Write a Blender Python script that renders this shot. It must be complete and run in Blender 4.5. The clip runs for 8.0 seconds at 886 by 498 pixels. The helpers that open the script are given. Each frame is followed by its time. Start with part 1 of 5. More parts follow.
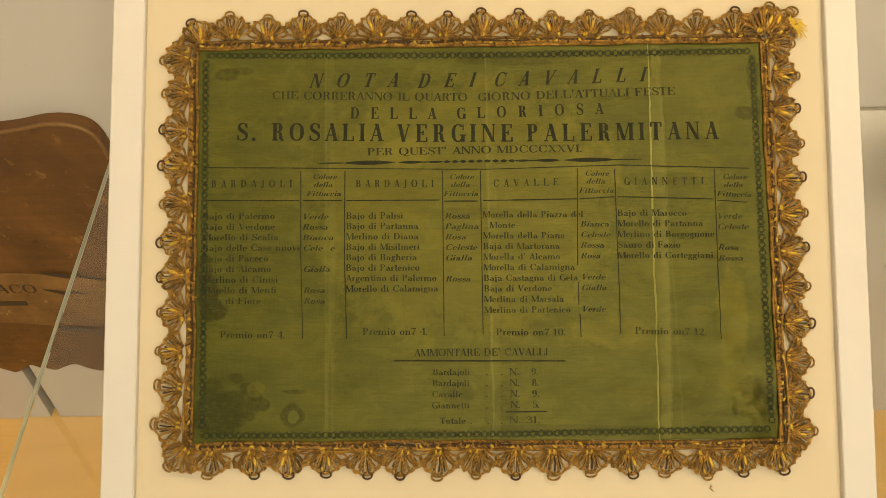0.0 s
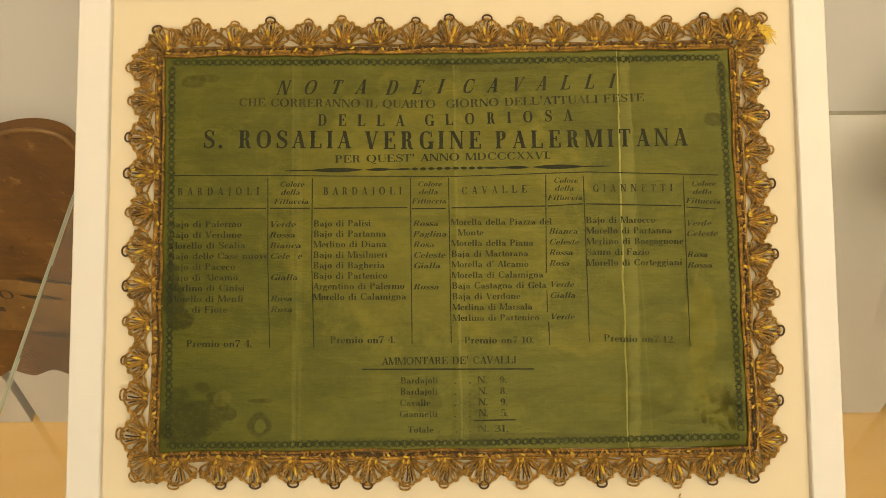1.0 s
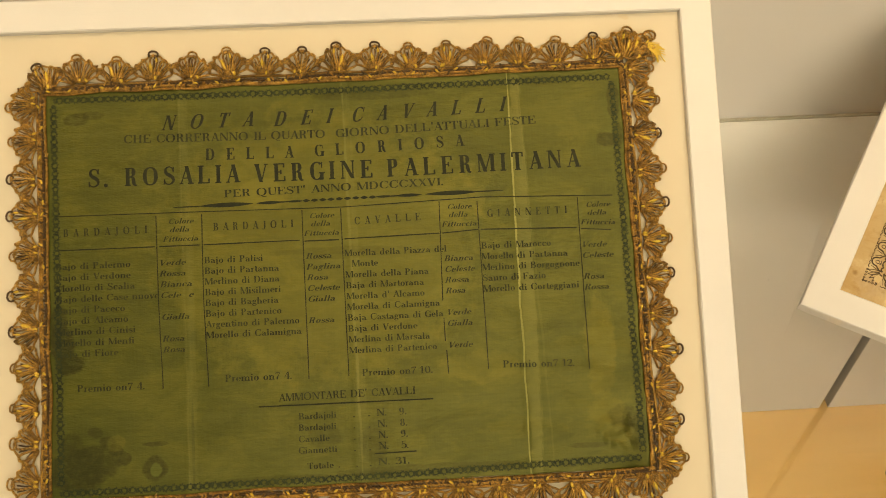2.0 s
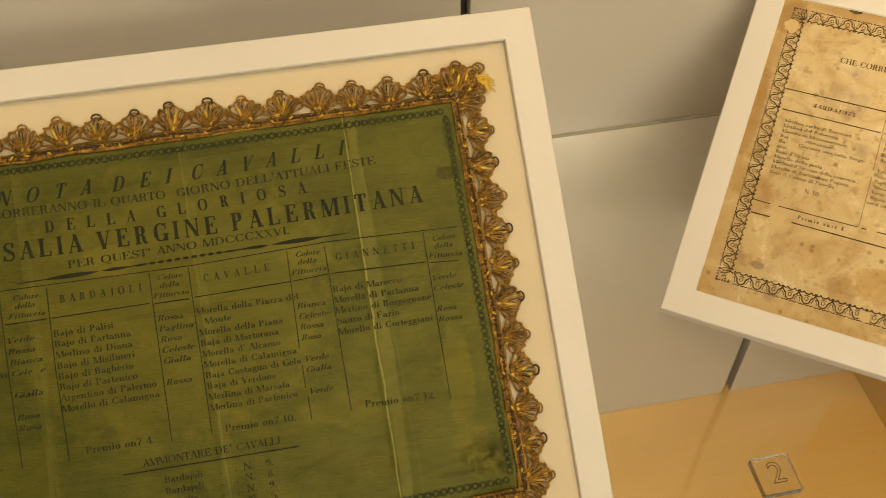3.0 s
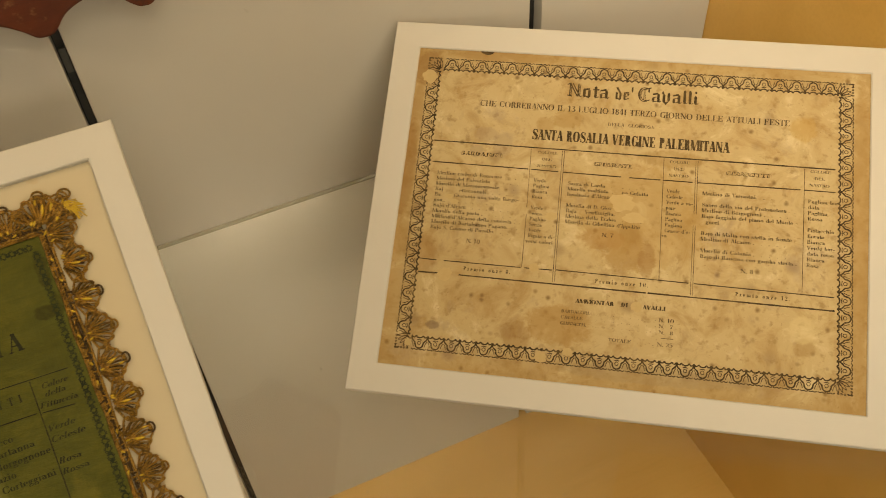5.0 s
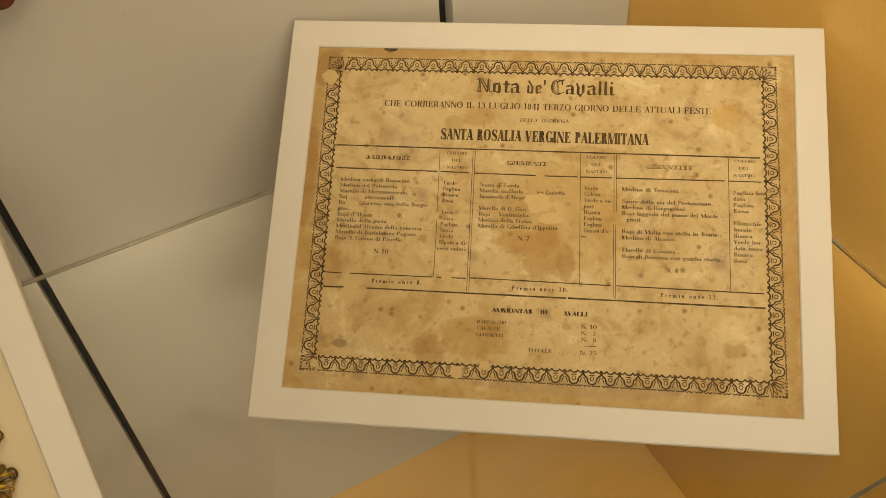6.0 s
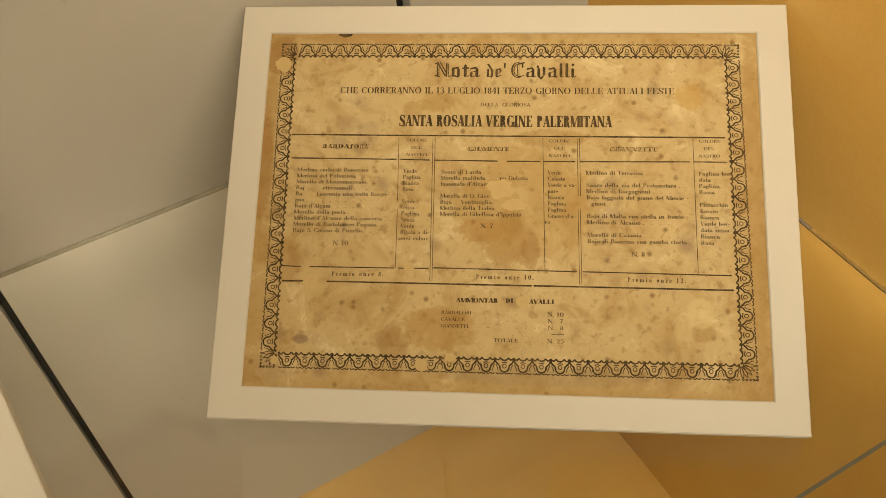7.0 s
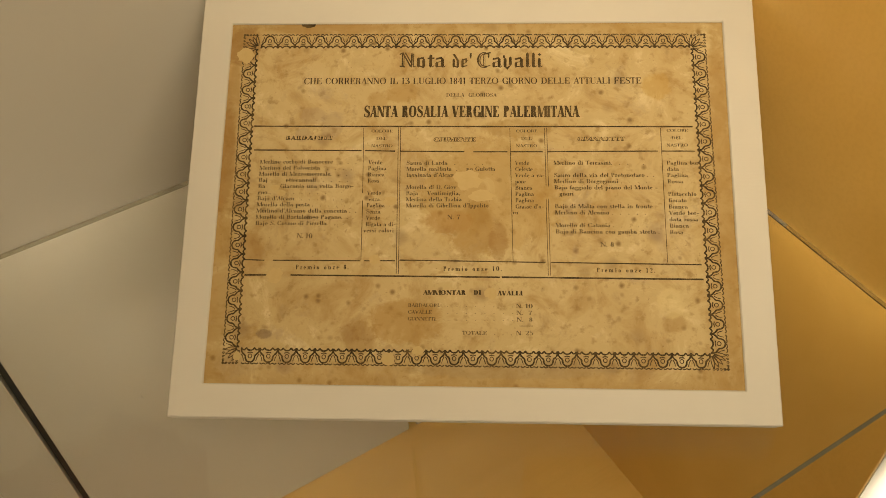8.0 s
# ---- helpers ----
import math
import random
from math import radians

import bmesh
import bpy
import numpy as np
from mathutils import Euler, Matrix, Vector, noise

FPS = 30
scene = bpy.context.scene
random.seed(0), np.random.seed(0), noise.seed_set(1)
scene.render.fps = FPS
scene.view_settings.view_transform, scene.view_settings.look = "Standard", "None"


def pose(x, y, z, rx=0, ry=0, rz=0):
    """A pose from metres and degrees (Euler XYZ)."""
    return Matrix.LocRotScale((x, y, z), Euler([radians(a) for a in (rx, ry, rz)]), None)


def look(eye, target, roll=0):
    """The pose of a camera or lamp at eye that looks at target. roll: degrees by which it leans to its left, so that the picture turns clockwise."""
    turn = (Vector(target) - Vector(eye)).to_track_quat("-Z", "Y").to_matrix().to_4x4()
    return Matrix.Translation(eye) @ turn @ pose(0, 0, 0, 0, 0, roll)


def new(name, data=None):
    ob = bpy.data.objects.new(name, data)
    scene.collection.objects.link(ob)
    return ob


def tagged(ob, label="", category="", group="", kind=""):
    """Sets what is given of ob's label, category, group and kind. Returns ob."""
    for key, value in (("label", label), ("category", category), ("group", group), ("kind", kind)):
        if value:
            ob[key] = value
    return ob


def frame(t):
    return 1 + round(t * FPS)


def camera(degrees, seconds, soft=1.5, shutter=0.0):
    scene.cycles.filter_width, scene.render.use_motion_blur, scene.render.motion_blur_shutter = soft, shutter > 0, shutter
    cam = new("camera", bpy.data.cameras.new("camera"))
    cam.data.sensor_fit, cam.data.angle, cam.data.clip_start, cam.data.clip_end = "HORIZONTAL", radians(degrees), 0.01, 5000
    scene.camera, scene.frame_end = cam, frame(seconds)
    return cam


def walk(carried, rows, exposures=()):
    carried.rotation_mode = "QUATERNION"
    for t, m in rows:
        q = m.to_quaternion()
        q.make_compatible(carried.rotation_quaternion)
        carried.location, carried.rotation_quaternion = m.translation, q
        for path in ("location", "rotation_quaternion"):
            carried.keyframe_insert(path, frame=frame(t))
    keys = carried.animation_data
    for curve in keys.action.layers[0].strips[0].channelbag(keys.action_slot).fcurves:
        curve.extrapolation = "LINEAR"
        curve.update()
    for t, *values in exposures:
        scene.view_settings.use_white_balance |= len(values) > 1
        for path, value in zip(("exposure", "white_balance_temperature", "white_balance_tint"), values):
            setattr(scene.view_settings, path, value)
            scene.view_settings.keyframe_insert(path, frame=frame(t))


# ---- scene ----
cam = camera(52.10, 8.0, soft=0.75, shutter=0.15)
# t, eye (m), turn (degrees)
ROWS = [
    (0.0, -0.0357, -0.7326, 1.2569, 40.657, -0.013, -0.527),
    (0.5, -0.0293, -0.7301, 1.2564, 40.585, 0.067, -0.550),
    (1.0, -0.0164, -0.7267, 1.2579, 40.681, -0.182, -0.846),
    (1.5, 0.0098, -0.7197, 1.2633, 40.725, -0.051, -1.940),
    (1.7, 0.0226, -0.7140, 1.2649, 40.629, -0.068, -2.660),
    (2.8, 0.0877, -0.7020, 1.2803, 40.868, 0.507, -8.654),
    (3.0, 0.1036, -0.7038, 1.2889, 41.067, 0.711, -10.750),
    (3.5, 0.1399, -0.7012, 1.3034, 40.909, 0.610, -14.534),
    (4.0, 0.1861, -0.7004, 1.3099, 41.003, 0.802, -18.304),
    (4.5, 0.2361, -0.7003, 1.3067, 41.272, 1.715, -21.888),
    (5.0, 0.3022, -0.7018, 1.2957, 42.338, 2.702, -24.183),
    (5.2, 0.3235, -0.6970, 1.2821, 42.848, 2.505, -25.216),
    (6.3, 0.3655, -0.6874, 1.2484, 42.767, 3.122, -28.096),
    (6.5, 0.3668, -0.6841, 1.2461, 42.463, 2.738, -28.816),
    (7.0, 0.3740, -0.6837, 1.2357, 42.261, 2.799, -29.722),
    (7.5, 0.3682, -0.6830, 1.2216, 42.736, 1.953, -30.867),
    (8.0, 0.3749, -0.6882, 1.2153, 43.006, 1.841, -31.315),
]
EXPOSURES = [(0.0, -0.25, 6450, 10), (1.5, -0.16, 6400, 10), (3.0, -0.60, 6750, 10), (4.5, -1.04, 7000, 10), (6.5, -1.08, 6900, 10), (7.5, -1.05, 7000, 10), (8.0, -1.22, 7300, 10)]
walk(cam, [(t, pose(x, y, z, rx, ry, rz)) for t, x, y, z, rx, ry, rz in ROWS], EXPOSURES)

# ---- light ----
world = bpy.data.worlds.new("room_air")
scene.world = world
world.use_nodes = True
world.node_tree.nodes["Background"].inputs["Color"].default_value = (1.0, 0.93, 0.82, 1)
world.node_tree.nodes["Background"].inputs["Strength"].default_value = 0.05


def area_lamp(name, x, y, z, sx, sy, watts, colour, target=None):
    data = bpy.data.lights.new(name, "AREA")
    data.shape, data.size, data.size_y, data.energy, data.color = "RECTANGLE", sx, sy, watts, colour
    ob = new(name, data)
    ob.matrix_world = look((x, y, z), target or (x, y - 0.001, 0))
    return ob


# assumed lamps under the case top; no fixture is in view
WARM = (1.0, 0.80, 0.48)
area_lamp("assumed_case_lamp", 0.54, -0.40, 1.735, 0.7, 0.08, 5.5, WARM, (0.60, -0.2, 0))
area_lamp("assumed_case_lamp", -0.50, -0.34, 1.735, 0.9, 0.08, 3.9, WARM, (-0.45, -0.16, 0))
# added ceiling lamp, unseen, placed to give the silk its sheen
area_lamp("added_room_lamp", 0.34, -1.65, 2.85, 1.2, 0.9, 44.0, (1.0, 0.85, 0.60), (0.3, 0, 0.5))
# added fill from further off for the lower wall and floor
area_lamp("added_room_lamp", 0.6, -4.2, 2.85, 2.4, 1.4, 158.0, (1.0, 0.86, 0.62), (0.2, 0, 0.4))

# unseen spot added to whiten the wall just beyond the case's right side
spot = bpy.data.lights.new("added_wall_spot", "SPOT")
spot.energy, spot.spot_size, spot.spot_blend, spot.color, spot.shadow_soft_size = 3000.0, radians(8), 0.15, (1.0, 0.90, 0.74), 0.04
new("added_wall_spot", spot).matrix_world = look((1.45, -2.3, 2.8), (1.152, -0.53, 0.41))

# unseen spot added to brighten the upper part of the right side wall
side = bpy.data.lights.new("added_side_spot", "SPOT")
side.energy, side.spot_size, side.spot_blend, side.color, side.shadow_soft_size = 400.0, radians(20), 0.9, (1.0, 0.86, 0.62), 0.08
new("added_side_spot", side).matrix_world = look((-0.9, -2.4, 2.8), (0.917, -0.30, 1.02))

# ---- materials ----


def shader(name, base, rough=0.5, metal=0.0, spec=0.5):
    m = bpy.data.materials.new(name)
    m.use_nodes = True
    nt = m.node_tree
    b = nt.nodes["Principled BSDF"]
    b.inputs["Base Color"].default_value = (*base, 1)
    b.inputs["Roughness"].default_value = rough
    b.inputs["Metallic"].default_value = metal
    b.inputs["Specular IOR Level"].default_value = spec
    return m, nt, b


def node(nt, kind, **values):
    n = nt.nodes.new(kind)
    for key, value in values.items():
        n.inputs[key.replace("_", " ")].default_value = value
    return n


def coords(nt, scale=(1, 1, 1), space="Object", turn=(0, 0, 0)):
    c = nt.nodes.new("ShaderNodeTexCoord")
    mp = nt.nodes.new("ShaderNodeMapping")
    mp.inputs["Scale"].default_value = scale
    mp.inputs["Rotation"].default_value = turn
    nt.links.new(c.outputs[space], mp.inputs["Vector"])
    return mp.outputs["Vector"]


def noise_tex(nt, vec, scale, detail=4.0, rough=0.6, distortion=0.0):
    n = node(nt, "ShaderNodeTexNoise", Scale=scale, Detail=detail, Roughness=rough, Distortion=distortion)
    nt.links.new(vec, n.inputs["Vector"])
    return n.outputs["Fac"]


def ramp(nt, fac, stops):
    r = nt.nodes.new("ShaderNodeValToRGB")
    while len(r.color_ramp.elements) < len(stops):
        r.color_ramp.elements.new(0.5)
    for e, (pos, col) in zip(r.color_ramp.elements, stops):
        e.position = pos
        e.color = (*col, 1) if len(col) == 3 else col
    nt.links.new(fac, r.inputs["Fac"])
    return r.outputs["Color"]


def grey(v):
    return (v, v, v)


def mix(nt, fac, a, b, kind="MIX"):
    n = nt.nodes.new("ShaderNodeMix")
    n.data_type, n.blend_type = "RGBA", kind
    for value, sock in ((fac, n.inputs[0]), (a, n.inputs[6]), (b, n.inputs[7])):
        if isinstance(value, (int, float)):
            sock.default_value = value
        elif isinstance(value, tuple):
            sock.default_value = (*value, 1)
        else:
            nt.links.new(value, sock)
    return n.outputs[2]


def bump(nt, b, height, strength, distance):
    n = node(nt, "ShaderNodeBump", Strength=strength, Distance=distance)
    nt.links.new(height, n.inputs["Height"])
    if b.inputs["Normal"].is_linked:
        nt.links.new(b.inputs["Normal"].links[0].from_socket, n.inputs["Normal"])
    nt.links.new(n.outputs["Normal"], b.inputs["Normal"])


def maths(nt, op, a, b=None, c=None):
    n = nt.nodes.new("ShaderNodeMath")
    n.operation = op
    for value, sock in zip((a, b, c), n.inputs):
        if value is None:
            continue
        if isinstance(value, (int, float)):
            sock.default_value = value
        else:
            nt.links.new(value, sock)
    return n.outputs[0]


def blot(nt, vec, u, v, ru, rv, wob=None, amount=0.6):
    """A soft-edged uneven blot round (u, v), one inside and nought outside."""
    s = nt.nodes.new("ShaderNodeSeparateXYZ")
    nt.links.new(vec, s.inputs[0])
    dx = maths(nt, "DIVIDE", maths(nt, "SUBTRACT", s.outputs[0], u), ru)
    dy = maths(nt, "DIVIDE", maths(nt, "SUBTRACT", s.outputs[1], v), rv)
    d = maths(nt, "ADD", maths(nt, "MULTIPLY", dx, dx), maths(nt, "MULTIPLY", dy, dy))
    if wob is not None:
        d = maths(nt, "ADD", d, maths(nt, "MULTIPLY", maths(nt, "SUBTRACT", wob, 0.5), 2.2))
    r = nt.nodes.new("ShaderNodeMapRange")
    r.interpolation_type = "SMOOTHSTEP"
    for key, value in (("From Min", 1.15), ("From Max", 0.55), ("To Min", 0.0), ("To Max", amount)):
        r.inputs[key].default_value = value
    nt.links.new(d, r.inputs["Value"])
    return r.outputs[0]


def bent(nt, vec, lean, amount):
    """Coordinates sheared by lean and wandering a little from side to side."""
    s = nt.nodes.new("ShaderNodeSeparateXYZ")
    nt.links.new(vec, s.inputs[0])
    n = node(nt, "ShaderNodeTexNoise", Scale=26.0, Detail=2.0)
    nt.links.new(vec, n.inputs["Vector"])
    x = maths(nt, "ADD", s.outputs[0], maths(nt, "MULTIPLY", s.outputs[1], -lean))
    x = maths(nt, "ADD", x, maths(nt, "MULTIPLY", maths(nt, "SUBTRACT", n.outputs["Fac"], 0.5), amount * 2))
    k = nt.nodes.new("ShaderNodeCombineXYZ")
    nt.links.new(x, k.inputs[0])
    nt.links.new(s.outputs[1], k.inputs[1])
    return k.outputs[0]


def make_paint():
    m, nt, b = shader("white_frame_foil", (0.80, 0.775, 0.72), 0.42)
    v = coords(nt, (1, 1, 1))
    g = noise_tex(nt, coords(nt, (40, 1400, 400)), 1.0, 3)
    g2 = noise_tex(nt, v, 18, 4)
    c = mix(nt, g2, (0.585, 0.565, 0.525), (0.64, 0.62, 0.58))
    nt.links.new(mix(nt, ramp(nt, g, [(0.35, grey(0.9)), (0.6, grey(1))]), (0.60, 0.58, 0.535), c), b.inputs["Base Color"])
    bump(nt, b, g, 0.12, 0.0006)
    return m


def make_mount():
    m, nt, b = shader("cream_mount_board", (0.80, 0.70, 0.49), 0.85)
    v = coords(nt)
    n1, n2 = noise_tex(nt, v, 5, 4), noise_tex(nt, v, 900, 2)
    c = mix(nt, n1, (0.565, 0.485, 0.335), (0.625, 0.55, 0.40))
    spots = ramp(nt, noise_tex(nt, v, 55, 1), [(0.74, grey(0)), (0.78, grey(0.35))])
    nt.links.new(mix(nt, spots, c, (0.55, 0.40, 0.2)), b.inputs["Base Color"])
    bump(nt, b, n2, 0.15, 0.0004)
    return m


def silk_colour(nt, v):
    broad = noise_tex(nt, v, 7, 4, 0.6)
    mottle = noise_tex(nt, coords(nt, (22, 38, 1)), 1.0, 6, 0.7, 0.5)
    slub = noise_tex(nt, coords(nt, (18, 520, 1)), 1.0, 6, 0.75, 0.4)
    streak = noise_tex(nt, coords(nt, (5, 48, 1)), 1.0, 4, 0.65)
    warp = noise_tex(nt, coords(nt, (1100, 40, 1)), 1.0, 2, 0.5)
    c = mix(nt, broad, (0.0255, 0.0356, 0.0041), (0.0579, 0.0534, 0.0050))
    c = mix(nt, ramp(nt, mottle, [(0.36, grey(0.72)), (0.56, grey(0))]), c, (0.0167, 0.0223, 0.0037))
    c = mix(nt, ramp(nt, mottle, [(0.50, grey(0)), (0.70, grey(0.6))]), c, (0.0808, 0.0765, 0.0084))
    c = mix(nt, ramp(nt, streak, [(0.38, grey(0)), (0.7, grey(0.5))]), c, (0.0615, 0.0659, 0.0106))
    c = mix(nt, ramp(nt, slub, [(0.32, grey(0.28)), (0.55, grey(0))]), c, (0.0193, 0.0223, 0.0045))
    c = mix(nt, ramp(nt, warp, [(0.35, grey(0.05)), (0.6, grey(0))]), c, (0.1054, 0.1068, 0.0254))
    return c, slub, warp


def make_silk():
    m, nt, b = shader("green_silk", (0.13, 0.145, 0.03), 0.42, 0.0, 0.50)
    b.inputs["Specular Tint"].default_value = (0.97, 0.92, 0.30, 1)
    v = coords(nt)
    c, slub, warp = silk_colour(nt, v)
    wob = noise_tex(nt, v, 70, 6, 0.75)
    grit = ramp(nt, noise_tex(nt, v, 260, 4, 0.7), [(0.34, grey(0.5)), (0.58, grey(1))])
    # dark stains, and thin blots that paint the shade of creases and wrinkles
    dark = (0.005, 0.007, 0.0025)
    for u, w, ru, rv, am in ((-0.193, -0.118, 0.020, 0.016, 0.72), (-0.178, -0.113, 0.017, 0.013, 0.62), (-0.196, -0.102, 0.010, 0.011, 0.55),
                             (-0.166, -0.1050, 0.005, 0.0045, 0.6), (-0.172, -0.0985, 0.006, 0.004, 0.55), (-0.160, -0.1110, 0.005, 0.005, 0.6), (-0.180, -0.0925, 0.006, 0.004, 0.5), (-0.1130, -0.105, 0.0011, 0.034, 0.35), (-0.1395, -0.1185, 0.0085, 0.0085, 0.75), (-0.1385, -0.1020, 0.0090, 0.0018, 0.6),
                             (-0.202, -0.030, 0.010, 0.014, 0.72), (-0.196, -0.044, 0.011, 0.008, 0.7), (-0.204, -0.015, 0.007, 0.012, 0.55),
                             (0.190, -0.101, 0.012, 0.009, 0.5), (0.199, -0.112, 0.010, 0.013, 0.35), (0.190, 0.0995, 0.0085, 0.0055, 0.68), (0.199, 0.103, 0.005, 0.009, 0.5),
                             (0.197, 0.128, 0.005, 0.014, 0.55), (-0.022, -0.103, 0.013, 0.008, 0.34), (0.012, -0.110, 0.010, 0.014, 0.4), (-0.19, 0.129, 0.009, 0.005, 0.5), (-0.178, 0.1315, 0.008, 0.003, 0.4),
                             (0.05, -0.129, 0.07, 0.0035, 0.4), (-0.06, -0.131, 0.05, 0.003, 0.35), (0.02, 0.139, 0.05, 0.004, 0.4), (0.165, -0.119, 0.017, 0.0022, 0.4), (-0.01, 0.027, 0.05, 0.003, 0.35), (-0.045, 0.112, 0.02, 0.0025, 0.35)):
        c = mix(nt, maths(nt, "MULTIPLY", blot(nt, v, u, w, ru, rv, wob, min(am * 1.3, 0.92)), grit), c, dark)
    c = mix(nt, blot(nt, v, -0.1385, -0.1195, 0.0042, 0.0048, wob, 0.55), c, (0.075, 0.090, 0.014))
    for u, w, ru, rv, am in ((-0.166, -0.100, 0.0065, 0.006, 0.13), (-0.02, 0.03, 0.12, 0.10, 0.16), (-0.06, 0.07, 0.02, 0.012, 0.2), (0.08, 0.06, 0.02, 0.02, 0.12), (0.178, -0.096, 0.014, 0.010, 0.12), (0.186, -0.112, 0.012, 0.007, 0.14), (0.176, -0.050, 0.012, 0.04, 0.18), (0.09, -0.06, 0.03, 0.012, 0.12)):
        c = mix(nt, blot(nt, v, u, w, ru, rv, wob, am), c, (0.20, 0.165, 0.016))
    # light caught on the old fold lines, painted in as pale streaks
    fold_noise = noise_tex(nt, coords(nt, (300, 60, 1)), 1.0, 5, 0.75)
    for u, lean, ru, am in ((0.1208, -0.006, 0.0008, 0.62), (0.1262, -0.008, 0.0058, 0.17), (0.1335, -0.040, 0.0009, 0.05), (-0.1165, -0.006, 0.0008, 0.06), (-0.114, -0.006, 0.0045, 0.05), (0.002, -0.014, 0.0010, 0.10), (0.004, -0.014, 0.0040, 0.05)):
        c = mix(nt, blot(nt, bent(nt, v, lean, 0.0016), u, 0.0, ru, 0.19, fold_noise, am), c, (0.23, 0.225, 0.065))
    nt.links.new(c, b.inputs["Base Color"])
    bump(nt, b, slub, 0.28, 0.0006)
    bump(nt, b, warp, 0.12, 0.0004)
    bump(nt, b, noise_tex(nt, coords(nt, (14, 34, 1)), 1.0, 6, 0.68), 0.6, 0.004)
    return m


def make_ink(name, base, faded, amount):
    m, nt, b = shader(name, base, 0.75, 0.0, 0.2)
    v = coords(nt)
    n1 = noise_tex(nt, v, 60, 5, 0.7)
    n2 = noise_tex(nt, v, 1500, 2, 0.6)
    f = mix(nt, 0.5, ramp(nt, n1, [(0.4, grey(0)), (0.75, grey(amount))]), ramp(nt, n2, [(0.45, grey(0)), (0.75, grey(amount))]), "ADD")
    nt.links.new(mix(nt, f, base, faded), b.inputs["Base Color"])
    return m


def make_paper():
    m, nt, b = shader("foxed_paper", (0.533, 0.411, 0.187), 0.8, 0.0, 0.25)
    v = coords(nt)
    big = noise_tex(nt, v, 9, 6, 0.65, 0.4)
    mid = noise_tex(nt, v, 30, 5, 0.7, 0.6)
    small = noise_tex(nt, v, 120, 4, 0.6)
    c = mix(nt, big, (0.421, 0.297, 0.128), (0.637, 0.525, 0.307))
    c = mix(nt, ramp(nt, mid, [(0.50, grey(0)), (0.70, grey(0.62))]), c, (0.327, 0.184, 0.047))
    c = mix(nt, ramp(nt, mid, [(0.30, grey(0.8)), (0.44, grey(0))]), c, (0.688, 0.586, 0.358))
    c = mix(nt, ramp(nt, small, [(0.565, grey(0)), (0.70, grey(0.6))]), c, (0.287, 0.176, 0.064))
    grime = noise_tex(nt, v, 62, 5, 0.75, 0.9)
    c = mix(nt, ramp(nt, grime, [(0.55, grey(0)), (0.75, grey(0.4))]), c, (0.309, 0.218, 0.128))
    c = mix(nt, ramp(nt, noise_tex(nt, v, 330, 3, 0.6), [(0.66, grey(0)), (0.73, grey(0.55))]), c, (0.257, 0.161, 0.069))
    # foxing dots and grey-lilac bloom
    fox = node(nt, "ShaderNodeTexVoronoi", Scale=88.0, Randomness=1.0)
    nt.links.new(mix(nt, 0.0016, v, noise_tex(nt, v, 160, 3, 0.6), "ADD"), fox.inputs["Vector"])
    dots = ramp(nt, fox.outputs["Distance"], [(0.08, grey(0.8)), (0.25, grey(0))])
    sel = nt.nodes.new("ShaderNodeSeparateColor")
    nt.links.new(fox.outputs["Color"], sel.inputs[0])
    chosen = ramp(nt, sel.outputs[0], [(0.62, grey(0)), (0.74, grey(1))])
    c = mix(nt, maths(nt, "MULTIPLY", dots, chosen), c, (0.208, 0.126, 0.049))
    damp = node(nt, "ShaderNodeTexVoronoi", Scale=40.0, Randomness=1.0)
    nt.links.new(mix(nt, 0.006, v, noise_tex(nt, v, 110, 4, 0.7), "ADD"), damp.inputs["Vector"])
    pickd = nt.nodes.new("ShaderNodeSeparateColor")
    nt.links.new(damp.outputs["Color"], pickd.inputs[0])
    spots = maths(nt, "MULTIPLY", ramp(nt, damp.outputs["Distance"], [(0.10, grey(0.55)), (0.32, grey(0))]), ramp(nt, pickd.outputs[1], [(0.60, grey(0)), (0.78, grey(1))]))
    c = mix(nt, spots, c, (0.259, 0.166, 0.083))
    bloom = noise_tex(nt, v, 19, 6, 0.72, 0.3)
    c = mix(nt, ramp(nt, bloom, [(0.57, grey(0)), (0.68, grey(0.38))]), c, (0.336, 0.256, 0.196))
    # browned margin of the sheet
    s = nt.nodes.new("ShaderNodeSeparateXYZ")
    nt.links.new(v, s.inputs[0])
    e = maths(nt, "MAXIMUM", maths(nt, "DIVIDE", maths(nt, "ABSOLUTE", s.outputs[0]), 0.2), maths(nt, "DIVIDE", maths(nt, "ABSOLUTE", s.outputs[1]), 0.148))
    e = maths(nt, "ADD", e, maths(nt, "MULTIPLY", maths(nt, "SUBTRACT", mid, 0.5), 0.22))
    c = mix(nt, ramp(nt, e, [(0.84, grey(0)), (1.0, grey(0.5))]), c, (0.361, 0.218, 0.064))
    wob = noise_tex(nt, v, 85, 6, 0.78, 0.8)
